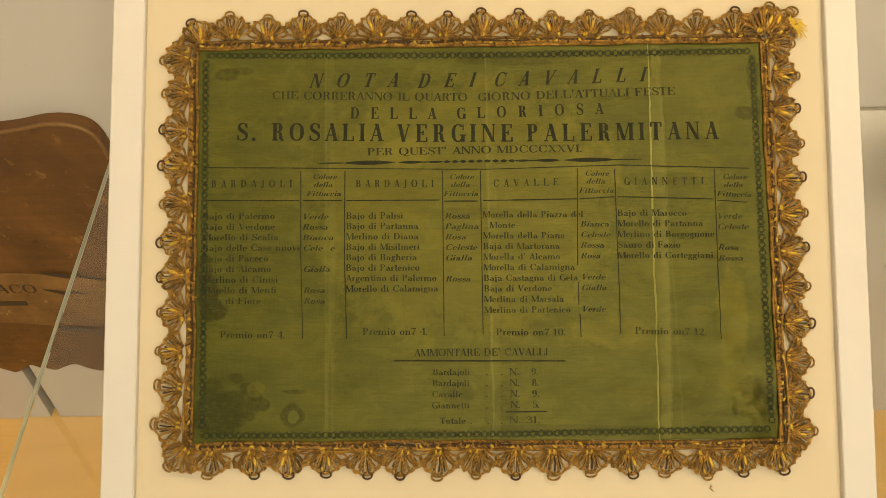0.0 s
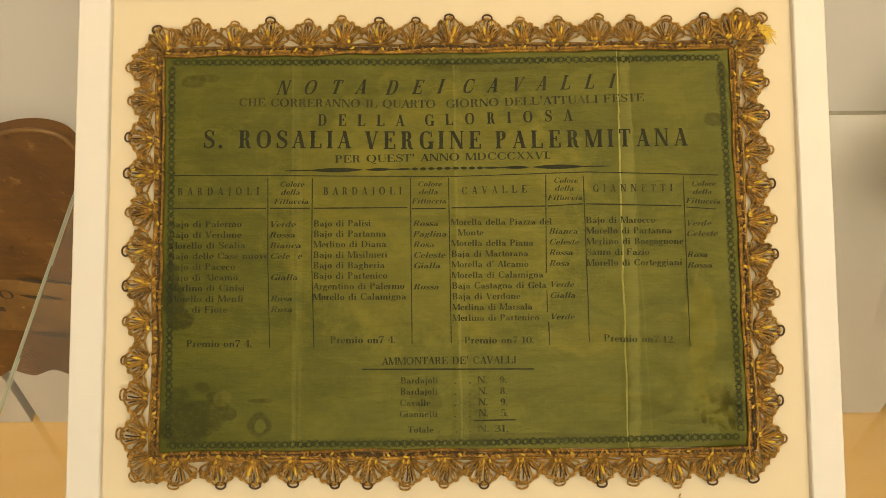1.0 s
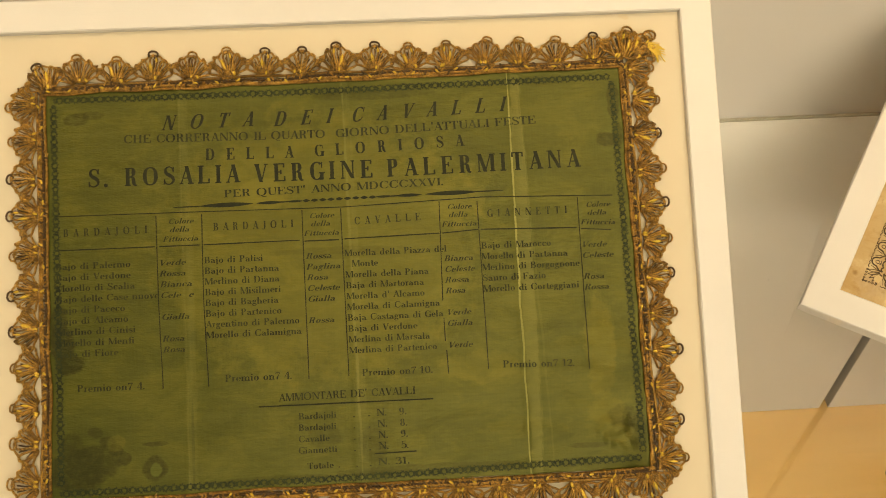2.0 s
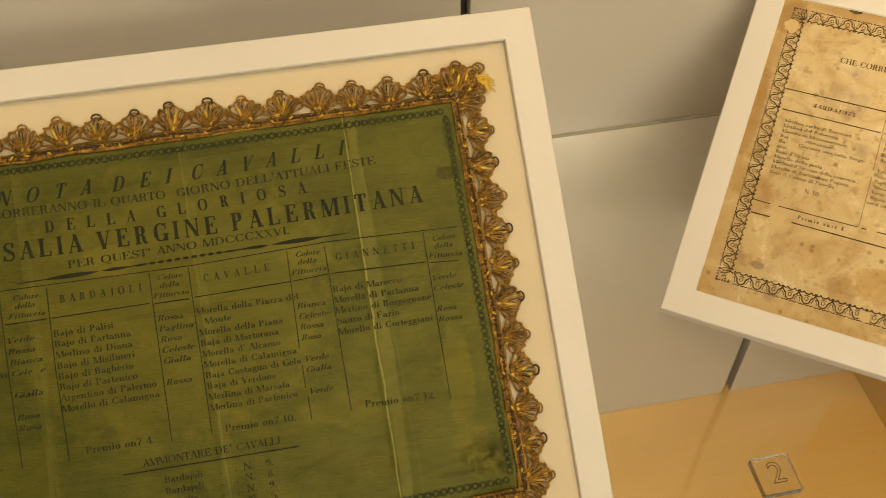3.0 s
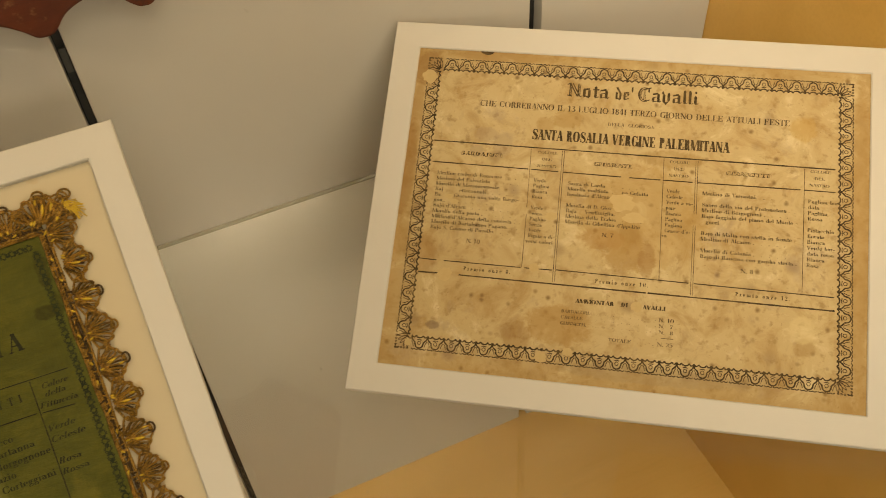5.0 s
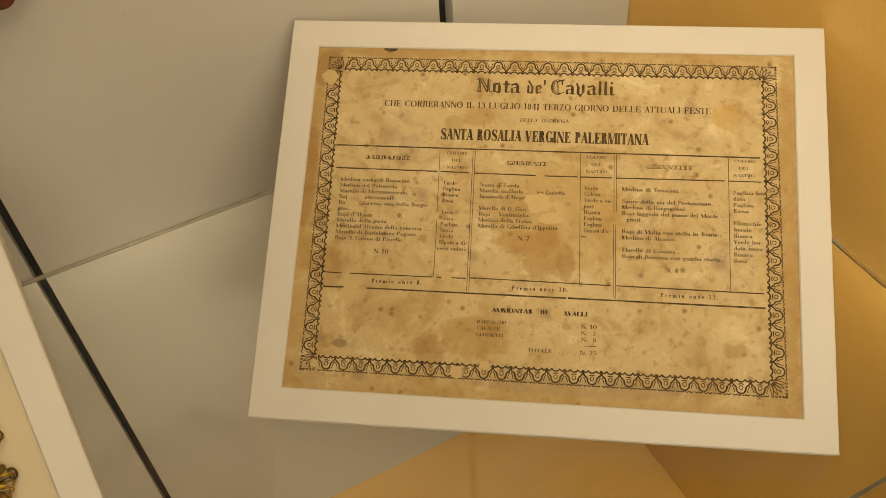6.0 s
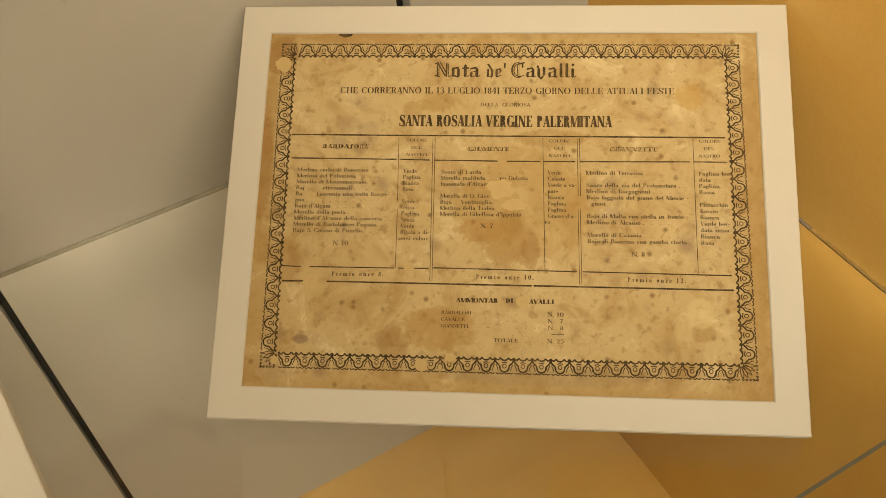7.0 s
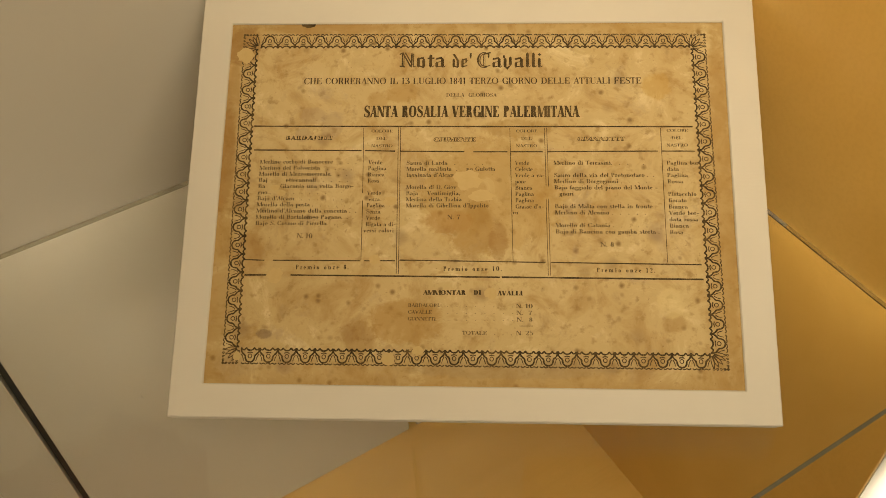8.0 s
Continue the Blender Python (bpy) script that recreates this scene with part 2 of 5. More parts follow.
    for u, w, ru, rv, am, col in ((0.0, -0.030, 0.018, 0.026, 0.40, (0.327, 0.184, 0.051)), (0.004, -0.014, 0.009, 0.011, 0.42, (0.317, 0.181, 0.049)), (0.15, -0.10, 0.010, 0.008, 0.45, (0.344, 0.210, 0.069)), (-0.157, -0.110, 0.0065, 0.004, 0.55, (0.168, 0.111, 0.078)),
                                  (-0.05, -0.1, 0.03, 0.018, 0.5, (0.361, 0.201, 0.043)), (-0.058, 0.086, 0.014, 0.010, 0.45, (0.361, 0.210, 0.051)), (-0.076, 0.080, 0.009, 0.007, 0.35, (0.361, 0.210, 0.051)),
                                  (-0.128, 0.066, 0.011, 0.008, 0.35, (0.344, 0.253, 0.171)), (-0.112, 0.058, 0.010, 0.012, 0.3, (0.327, 0.245, 0.171)), (-0.135, 0.050, 0.007, 0.006, 0.35, (0.309, 0.236, 0.171)), (0.035, 0.055, 0.03, 0.008, 0.5, (0.344, 0.218, 0.069)),
                                  (0.148, -0.085, 0.012, 0.012, 0.5, (0.637, 0.525, 0.281)), (0.145, 0.09, 0.012, 0.012, 0.5, (0.473, 0.297, 0.076)),
                                  (0.015, 0.0, 0.06, 0.05, 0.4, (0.395, 0.245, 0.069)), (-0.194, 0.07, 0.006, 0.05, 0.35, (0.309, 0.175, 0.051)),
                                  (-0.188, 0.128, 0.016, 0.018, 0.6, (0.279, 0.151, 0.044)), (-0.196, 0.03, 0.008, 0.05, 0.5, (0.300, 0.166, 0.049)), (-0.12, 0.143, 0.05, 0.006, 0.45, (0.342, 0.191, 0.059)), (0.192, 0.0, 0.007, 0.15, 0.4, (0.373, 0.231, 0.078)), (-0.172, -0.05, 0.012, 0.02, 0.4, (0.342, 0.191, 0.059)), (-0.085, -0.112, 0.014, 0.014, 0.45, (0.310, 0.171, 0.049)),
                                  (0.02, -0.038, 0.008, 0.016, 0.45, (0.290, 0.151, 0.044)), (-0.02, -0.022, 0.022, 0.010, 0.4, (0.373, 0.201, 0.054)), (0.03, -0.135, 0.08, 0.008, 0.4, (0.344, 0.262, 0.145))):
        c = mix(nt, blot(nt, v, u, w, ru, rv, wob, am), c, col)
    nt.links.new(c, b.inputs["Base Color"])
    bump(nt, b, noise_tex(nt, v, 16, 4, 0.6), 0.3, 0.004)
    bump(nt, b, noise_tex(nt, v, 700, 3, 0.6), 0.2, 0.0004)
    return m


def make_patch():
    m, nt, b = shader("repair_tissue", (0.68, 0.50, 0.23), 0.8, 0.0, 0.25)
    v = coords(nt, space="Generated")
    nt.links.new(mix(nt, noise_tex(nt, v, 3, 4), (0.50, 0.365, 0.165), (0.57, 0.44, 0.23)), b.inputs["Base Color"])
    return m


def make_gold():
    m, nt, b = shader("gilt_thread", (0.42, 0.25, 0.05), 0.34, 0.6)
    v = coords(nt)
    n1 = noise_tex(nt, v, 210, 3, 0.6)
    n2 = noise_tex(nt, v, 1700, 2, 0.6)
    isle = nt.nodes.new("ShaderNodeNewGeometry").outputs["Random Per Island"]
    c = mix(nt, ramp(nt, n1, [(0.36, grey(0)), (0.64, grey(1))]), (0.20, 0.105, 0.022), (0.60, 0.345, 0.060))
    c = mix(nt, ramp(nt, isle, [(0.0, grey(0.7)), (0.30, grey(0))]), c, (0.105, 0.064, 0.020))
    c = mix(nt, ramp(nt, isle, [(0.78, grey(0)), (1.0, grey(0.6))]), c, (0.70, 0.44, 0.11))
    c = mix(nt, ramp(nt, n2, [(0.38, grey(0.7)), (0.52, grey(0))]), c, (0.038, 0.024, 0.009))
    nt.links.new(c, b.inputs["Base Color"])
    bump(nt, b, n2, 0.6, 0.0006)
    return m


def make_yellow_silk():
    m, nt, b = shader("yellow_floss", (0.60, 0.34, 0.02), 0.5, 0.1)
    n = noise_tex(nt, coords(nt), 900, 3)
    nt.links.new(mix(nt, n, (0.42, 0.27, 0.012), (0.74, 0.52, 0.045)), b.inputs["Base Color"])
    return m


def make_panel():
    m, nt, b = shader("grey_panel", (0.47, 0.46, 0.44), 0.6, 0.0, 0.35)
    v = coords(nt)
    n1, n2 = noise_tex(nt, v, 3, 5, 0.6), noise_tex(nt, v, 350, 3, 0.6)
    c = mix(nt, n1, (0.525, 0.507, 0.47), (0.575, 0.555, 0.515))
    c = mix(nt, ramp(nt, noise_tex(nt, v, 60, 2), [(0.74, grey(0)), (0.8, grey(0.3))]), c, (0.3, 0.28, 0.25))
    nt.links.new(c, b.inputs["Base Color"])
    bump(nt, b, n2, 0.08, 0.0008)
    return m


def make_wood(name, a, c2, dark, rough, turn):
    m, nt, b = shader(name, a, rough, 0.0, 0.5)
    v = coords(nt, (1.0, 5, 5), turn=turn)
    fig = noise_tex(nt, v, 1.0, 5, 0.55, 1.6)
    fine = noise_tex(nt, coords(nt, (9, 260, 260), turn=turn), 1.0, 3, 0.6)
    c = mix(nt, ramp(nt, fig, [(0.32, grey(0)), (0.68, grey(1))]), a, c2)
    c = mix(nt, ramp(nt, fine, [(0.36, grey(0.16)), (0.56, grey(0))]), c, dark)
    nt.links.new(c, b.inputs["Base Color"])
    r = nt.nodes.new("ShaderNodeMapRange")
    r.inputs["To Min"].default_value, r.inputs["To Max"].default_value = rough - 0.05, rough + 0.08
    nt.links.new(fig, r.inputs["Value"])
    nt.links.new(r.outputs[0], b.inputs["Roughness"])
    bump(nt, b, fine, 0.05, 0.0006)
    return m


def make_old_wood(name, a, c2, dark, gold, vspace="Object"):
    m, nt, b = shader(name, a, 0.55)
    v = coords(nt, space=vspace)
    big = noise_tex(nt, v, 9, 5, 0.65, 0.6)
    mid = noise_tex(nt, v, 45, 5, 0.7)
    grain = noise_tex(nt, coords(nt, (6, 60, 90)), 1.0, 4, 0.6)
    c = mix(nt, ramp(nt, big, [(0.32, grey(0)), (0.68, grey(1))]), a, c2)
    c = mix(nt, ramp(nt, grain, [(0.35, grey(0.22)), (0.6, grey(0))]), c, dark)
    c = mix(nt, ramp(nt, mid, [(0.60, grey(0)), (0.70, grey(0.7))]), c, gold)
    c = mix(nt, ramp(nt, mid, [(0.28, grey(0.7)), (0.38, grey(0))]), c, dark)
    nt.links.new(c, b.inputs["Base Color"])
    bump(nt, b, mid, 0.4, 0.003)
    return m


def make_glass(name, tint, rough=0.0):
    m, nt, b = shader(name, tint, rough, 0.0, 0.5)
    b.inputs["Transmission Weight"].default_value = 1.0
    b.inputs["IOR"].default_value = 1.5
    return m


def make_plain(name, a, c2, rough, scale=30, metal=0.0):
    m, nt, b = shader(name, a, rough, metal)
    n = noise_tex(nt, coords(nt), scale, 5, 0.65)
    nt.links.new(mix(nt, n, a, c2), b.inputs["Base Color"])
    bump(nt, b, n, 0.1, 0.001)
    return m


FOIL, MOUNT, SILKM, PAPERM = make_paint(), make_mount(), make_silk(), make_paper()
INK_SILK = make_ink("ink_on_silk", (0.013, 0.0145, 0.006), (0.034, 0.037, 0.010), 0.6)
INK_FAINT = make_ink("worn_ink_on_silk", (0.013, 0.015, 0.006), (0.050, 0.055, 0.012), 0.75)
INK_BORDER = make_ink("worn_border_ink", (0.014, 0.019, 0.007), (0.044, 0.054, 0.011), 0.7)
INK_PAPER = make_ink("ink_on_paper", (0.034, 0.023, 0.012), (0.22, 0.145, 0.06), 0.6)
PATCH, GOLD, FLOSS = make_patch(), make_gold(), make_yellow_silk()
# for tarnished loops and cords, and for shade painted between the lace petals
TARNISH_AND_SHADE = make_plain("tarnish_and_shade_thread", (0.045, 0.024, 0.008), (0.090, 0.050, 0.014), 0.5, 300, 0.3)
PANEL = make_panel()
FLOOR_WOOD = make_wood("varnished_birch", (0.74, 0.47, 0.145), (0.82, 0.55, 0.20), (0.62, 0.38, 0.105), 0.24, (0, 0, 0))
SIDE_WOOD = make_wood("amber_birch_side", (0.66, 0.40, 0.10), (0.74, 0.47, 0.135), (0.58, 0.33, 0.075), 0.30, (0, radians(90), 0))
GLASS = make_glass("clear_glass", (0.975, 0.99, 0.98))
# one glass edge in two tones, its light and shade put into the colour
GLASS_EDGE_LIT = make_glass("lit_green_glass_edge", (0.52, 0.72, 0.52), 0.3)
GLASS_EDGE_LIT.node_tree.nodes["Principled BSDF"].inputs["Transmission Weight"].default_value = 0.65
GLASS_EDGE_SHADED = make_glass("shaded_glass_edge", (0.13, 0.115, 0.05), 0.35)
GLASS_EDGE_SHADED.node_tree.nodes["Principled BSDF"].inputs["Transmission Weight"].default_value = 0.35
GLASS_EDGE_SHADED.node_tree.nodes["Principled BSDF"].inputs["Specular IOR Level"].default_value = 0.15
ACRYLIC = make_glass("clear_acrylic", (0.98, 0.98, 0.97))
BLACK = make_plain("black_steel", (0.012, 0.012, 0.012), (0.02, 0.02, 0.02), 0.45)
STEEL = make_plain("grey_steel", (0.07, 0.07, 0.065), (0.10, 0.10, 0.09), 0.5, 30, 0.3)
ACRYLIC_EDGE = make_glass("acrylic_edge", (0.42, 0.34, 0.22), 0.15)
WALLP = make_plain("room_plaster", (0.78, 0.76, 0.72), (0.82, 0.80, 0.76), 0.8, 8)
ROOMF = make_plain("pale_stone_floor", (0.70, 0.68, 0.63), (0.78, 0.76, 0.71), 0.35, 6)
BACKING = make_plain("grey_backing_board", (0.30, 0.28, 0.25), (0.36, 0.34, 0.30), 0.8)
CART = make_old_wood("painted_old_wood", (0.066, 0.028, 0.005), (0.165, 0.074, 0.014), (0.028, 0.013, 0.005), (0.27, 0.15, 0.04))
CART_BAND = make_old_wood("ochre_painted_band", (0.115, 0.056, 0.014), (0.25, 0.135, 0.036), (0.06, 0.03, 0.01), (0.55, 0.36, 0.12))
CART_INK = make_plain("dark_brush_paint", (0.03, 0.02, 0.014), (0.06, 0.04, 0.02), 0.6)
RED = make_old_wood("red_painted_wood", (0.085, 0.015, 0.004), (0.175, 0.036, 0.008), (0.020, 0.007, 0.004), (0.27, 0.13, 0.055))

# ---- building helpers ----


def mesh_of(bm, name, mats, smooth=False):
    me = bpy.data.meshes.new(name)
    bm.normal_update()
    bm.to_mesh(me)
    bm.free()
    for m in mats if isinstance(mats, (list, tuple)) else [mats]:
        me.materials.append(m)
    if smooth:
        me.polygons.foreach_set("use_smooth", [True] * len(me.polygons))
    return me


def part(name, bm, mats, parent, label="", smooth=False, kind=""):
    ob = new(name, mesh_of(bm, name, mats, smooth))
    ob.parent = parent
    return tagged(ob, label=label, kind=kind)


def data_part(name, me, parent, m=None, label=""):
    ob = new(name, me)
    ob.parent = parent
    if m is not None:
        ob.matrix_basis = m
    return tagged(ob, label=label)


def box(bm, x0, x1, y0, y1, z0, z1, bev=0.0):
    r = bmesh.ops.create_cube(bm, size=1, matrix=Matrix.Translation(((x0 + x1) / 2, (y0 + y1) / 2, (z0 + z1) / 2)) @ Matrix.Diagonal((x1 - x0, y1 - y0, z1 - z0, 1)))
    if bev:
        edges = list({e for v in r["verts"] for e in v.link_edges})
        bmesh.ops.bevel(bm, geom=edges, offset=bev, segments=2, affect="EDGES", profile=0.6)
    return bm


def outline_solid(pts, depth, bev=0.0, segs=2):
    """A board cut to an outline in x and z, from y = 0 forward to y = -depth, its front edge rounded."""
    bm = bmesh.new()
    back = [bm.verts.new((x, 0, z)) for x, z in pts]
    f = bm.faces.new(back)
    f.normal_update()
    if f.normal.y > 0:
        f.normal_flip()
    top = bmesh.ops.extrude_face_region(bm, geom=[f])
    vs = [g for g in top["geom"] if isinstance(g, bmesh.types.BMVert)]
    bmesh.ops.translate(bm, verts=vs, vec=(0, -depth, 0))
    bmesh.ops.recalc_face_normals(bm, faces=bm.faces)
    if bev:
        edges = [e for e in bm.edges if all(abs(v.co.y + depth) < 1e-6 for v in e.verts)]
        bmesh.ops.bevel(bm, geom=edges, offset=bev, segments=segs, affect="EDGES", profile=0.5)
    return bm


def tube(verts, faces, pts, r, sides=5, closed=False):
    """Adds a thin round cord along pts to the lists verts and faces."""
    pts = [Vector(q) for q in pts]
    n = len(pts)
    base = len(verts)
    for i, q in enumerate(pts):
        a = pts[(i - 1) % n] if closed or i else q
        b = pts[(i + 1) % n] if closed or i < n - 1 else q
        d = (b - a).normalized()
        s = d.cross(Vector((0, 0, 1)))
        s = s.normalized() if s.length > 1e-4 else Vector((1, 0, 0))
        up = s.cross(d)
        rr = r(i / max(n - 1, 1)) if callable(r) else r
        for k in range(sides):
            w = 2 * math.pi * k / sides
            verts.append(q + (s * math.cos(w) + up * math.sin(w)) * rr)
    for i in range(n if closed else n - 1):
        for k in range(sides):
            a, b = base + i * sides, base + ((i + 1) % n) * sides
            faces.append((a + k, b + k, b + (k + 1) % sides, a + (k + 1) % sides))


def list_mesh(name, verts, faces, mats, smooth=True, slots=None):
    me = bpy.data.meshes.new(name)
    me.from_pydata([tuple(v) for v in verts], [], faces)
    for m in mats if isinstance(mats, (list, tuple)) else [mats]:
        me.materials.append(m)
    if smooth:
        me.polygons.foreach_set("use_smooth", [True] * len(me.polygons))
    if slots:
        me.polygons.foreach_set("material_index", slots)
    me.update()
    return me


# ---- the case: floor, panelled back, wooden side ----
XR, XL, FRONT, TOP = 0.9169, -1.10, -0.5210, 1.75
ZG = 0.6305

floor = tagged(new("floor", mesh_of(box(bmesh.new(), XL, XR, FRONT, 0.03, -0.03, 0.0, 0.0008), "floor", FLOOR_WOOD)),
               "varnished pale birch board forming the case floor", "case floor", kind="structure")
side = tagged(new("wall_right", mesh_of(box(bmesh.new(), XR, XR + 0.006, FRONT, 0.03, -0.03, TOP, 0.0012), "wall_right", SIDE_WOOD)),
              "amber varnished birch side wall of the case", "case wall", kind="structure")
tagged(new("wall_left", mesh_of(box(bmesh.new(), XL - 0.03, XL, FRONT, 0.03, -0.03, TOP, 0.0012), "wall_left", SIDE_WOOD)),
       "amber varnished birch side wall of the case", "case wall", kind="structure")
tagged(new("ceiling", mesh_of(box(bmesh.new(), XL - 0.03, XR + 0.006, FRONT, 0.03, TOP, TOP + 0.03, 0.001), "ceiling", SIDE_WOOD)),
       "birch board closing the case on top", "case ceiling", kind="structure")
wall_back = tagged(new("wall_back"), "grey panelled back wall of the case with dark joints", "case wall", kind="structure")
JOINTS = ((-0.6360, 0.014), (-0.1915, 0.012), (0.2523, 0.0088), (0.6942, 0.014))
EDGES = [XL + 0.001] + [e for x, w in JOINTS for e in (x - w / 2, x + w / 2)] + [XR - 0.001]
part("backing", box(bmesh.new(), XL, XR, 0.022, 0.03, 0.0, TOP), BLACK, wall_back, "dark backing behind the joints")
for i in range(0, len(EDGES), 2):
    part("panel", box(bmesh.new(), EDGES[i], EDGES[i + 1], 0.0, 0.018, 0.001, TOP - 0.001, 0.0012), PANEL, wall_back)


def slotted_upright(x, width):
    up = tagged(new("slotted_upright"), "slotted black steel upright in a wall joint", "shelf upright", "uprights in the joints")
    up.location = (x, 0.0205, 0.0)
    part("strip", box(bmesh.new(), -width * 0.42, width * 0.42, -0.0055, 0.0015, 0.002, TOP - 0.003, 0.0005), BLACK, up)
    clip = box(bmesh.new(), -width * 0.33, width * 0.33, -0.0085, -0.0055, 0.842, 0.866, 0.0005)
    part("clip", clip, STEEL, up, "grey steel clip")
    return up


for x, w in JOINTS:
    slotted_upright(x, w)

# ---- room round the case ----
tagged(new("ground", mesh_of(box(bmesh.new(), -5, 5, -6, FRONT - 0.002, -0.42, -0.35), "ground", ROOMF)), "pale polished room floor", "floor", kind="structure")
tagged(new("wall_room_back", mesh_of(box(bmesh.new(), -5, 5, -6.1, -6.0, -0.42, 2.9), "wall_room_back", WALLP)), "plain pale plaster wall", "wall", kind="structure")
tagged(new("wall_room_left", mesh_of(box(bmesh.new(), -5.1, -5, -6.1, 0.06, -0.42, 2.9), "wall_room_left", WALLP)), "plain pale plaster wall", "wall", kind="structure")
tagged(new("wall_room_right", mesh_of(box(bmesh.new(), 5, 5.1, -6.1, 0.06, -0.42, 2.9), "wall_room_right", WALLP)), "plain pale plaster wall", "wall", kind="structure")
tagged(new("ceiling_room", mesh_of(box(bmesh.new(), -5, 5, -6, 0.06, 2.9, 3.0), "ceiling_room", WALLP)), "plain white room ceiling", "ceiling", kind="structure")
for i, (x0, x1, z0, z1) in enumerate(((-5, XL - 0.031, -0.42, 2.9), (XR + 0.007, 5, -0.42, 2.9), (XL - 0.031, XR + 0.007, TOP + 0.031, 2.9), (XL - 0.031, XR + 0.007, -0.42, -0.031))):
    tagged(new("wall_front_%d" % (i + 1), mesh_of(box(bmesh.new(), x0, x1, FRONT, FRONT + 0.08, z0, z1), "wall_front", WALLP)), "pale wall round the case opening", "wall", kind="structure")

# ---- glass shelf ----
GX0, GY0 = -0.3616, -0.5310
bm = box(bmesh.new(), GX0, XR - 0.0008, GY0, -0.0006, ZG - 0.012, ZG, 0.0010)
# left face in the lit tone, front and back in the shaded tone
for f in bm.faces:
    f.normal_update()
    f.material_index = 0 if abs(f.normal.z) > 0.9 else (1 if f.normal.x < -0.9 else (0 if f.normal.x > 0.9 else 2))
shelf = tagged(new("glass_shelf", mesh_of(bm, "glass_shelf", [GLASS, GLASS_EDGE_LIT, GLASS_EDGE_SHADED])), "clear glass shelf with green edges, coloured pale as lit left, dark as shaded elsewhere", "shelf")
shelf.visible_shadow = False

# ---- picture frames ----


def rail(half, other, horizontal, sign, width, face, back):
    """One mitred rail of a rectangular frame whose opening is 2*half long on this side and lies `other` from the middle."""
    bev = 0.0009
    prof = [(0.0, back), (0.0, face - bev), (bev, face), (width - bev, face), (width, face - bev), (width, back)]
    bm = bmesh.new()
    rings = []
    for end in (-1, 1):
        ring = []
        for d, z in prof:
            a, b = end * (half + d), sign * (other + d)
            ring.append(bm.verts.new((a, b, z) if horizontal else (b, a, z)))
        rings.append(ring)
    n = len(prof)
    for i in range(n):
        bm.faces.new((rings[0][i], rings[0][(i + 1) % n], rings[1][(i + 1) % n], rings[1][i]))
    bm.faces.new(rings[0])
    bm.faces.new(rings[1][::-1])
    bmesh.ops.recalc_face_normals(bm, faces=bm.faces)
    return bm


def picture_frame(label, m, w, h, width, face, back, set_by=Matrix.Identity(4)):
    """set_by: a small turn of rails and backing against the sheet, fitted to the camera's view."""
    fr = tagged(new("framed_print"), label, "framed print", "framed race lists")
    fr.matrix_world = m
    for horizontal, half, other in ((True, w / 2, h / 2), (False, h / 2, w / 2)):
        for sign in (-1, 1):
            part("frame_rail", rail(half, other, horizontal, sign, width, face, back), FOIL, fr).matrix_basis = set_by
    part("backing_board", box(bmesh.new(), -w / 2 - 0.012, w / 2 + 0.012, -h / 2 - 0.012, h / 2 + 0.012, back + 0.001, -0.004), BACKING, fr).matrix_basis = set_by
    return fr


def strut(fr, v, foot_z):
    """The folding leg behind a frame, from its back down to the shelf."""
    a = fr.matrix_world @ Vector((0, v, -0.012))
    b = Vector((a.x + (fr.matrix_world.to_3x3() @ Vector((0, 1, 0))).x * 0.2, a.y + 0.02, foot_z))
    inv = fr.matrix_world.inverted()
    verts, faces = [], []
    tube(verts, faces, [inv @ a, inv @ b], 0.006, 6)
    data_part("strut", list_mesh("strut", verts, faces, BACKING), fr)


F1 = pose(0.0002, -0.3012, 0.7614, 35.765, 0, -0.207)
F2 = pose(0.6475, -0.2544, 0.7259, 28.599, 0, -33.248)
frame_green = picture_frame("white wooden frame with gilt-laced printed green silk on glass shelf", F1, 0.50, 0.377, 0.0235, 0.0050, -0.0092)
frame_paper = picture_frame("white wooden frame with stained printed paper leaning on glass shelf", F2, 0.3984, 0.2945, 0.0250, 0.0055, -0.0152, pose(0, -0.0009, 0, 0, 0, -0.24))
strut(frame_green, 0.08, ZG)
strut(frame_paper, 0.06, ZG)
part("mount_board", box(bmesh.new(), -0.255, 0.255, -0.194, 0.194, -0.0035, -0.0012), MOUNT, frame_green, "cream mount board with small specks")

# ---- printed green silk ----
CREASES = ((-0.1165, 0.00035, 0.0016), (0.002, 0.00035, 0.0018), (0.1218, 0.0007, 0.0018), (0.1290, -0.0003, 0.0035))


def silk_height(u, v):
    z = 0.0012 + 0.0009 * noise.noise(Vector((u * 9, v * 12, 3.1))) + 0.0006 * noise.noise(Vector((u * 22, v * 50, 7.7)))
    for cu, amp, wide in CREASES:
        lean = cu + 0.002 * math.sin(v * 14 + cu * 40)
        z += amp * math.exp(-((u - lean) / wide) ** 2) * (0.75 + 0.5 * noise.noise(Vector((v * 18, cu * 50, 0))))
    # soft slanting drags in the lower right part
    z += 0.0024 * max(0.0, min((u - 0.02) / 0.12, 1.0)) * max(0.0, min((0.02 - v) / 0.10, 1.0)) * noise.noise(Vector((u * 34 + v * 30, v * 80 - u * 22, 9.0)))
    # puckers in the lower right corner and below the first heading
    z += 0.0022 * math.exp(-((u - 0.187) / 0.016) ** 2 - ((v + 0.112) / 0.012) ** 2) * (0.5 + 1.6 * noise.noise(Vector((u * 130 + v * 40, v * 170, 4.0))))
    z += 0.0007 * math.exp(-((v + 0.1015 + 0.10 * (u - 0.165)) / 0.0022) ** 2 - ((u - 0.168) / 0.014) ** 2)
    z += 0.0006 * math.exp(-((v - 0.021 - 0.05 * (u + 0.04) ** 2) / 0.002) ** 2 - ((u + 0.02) / 0.06) ** 2)
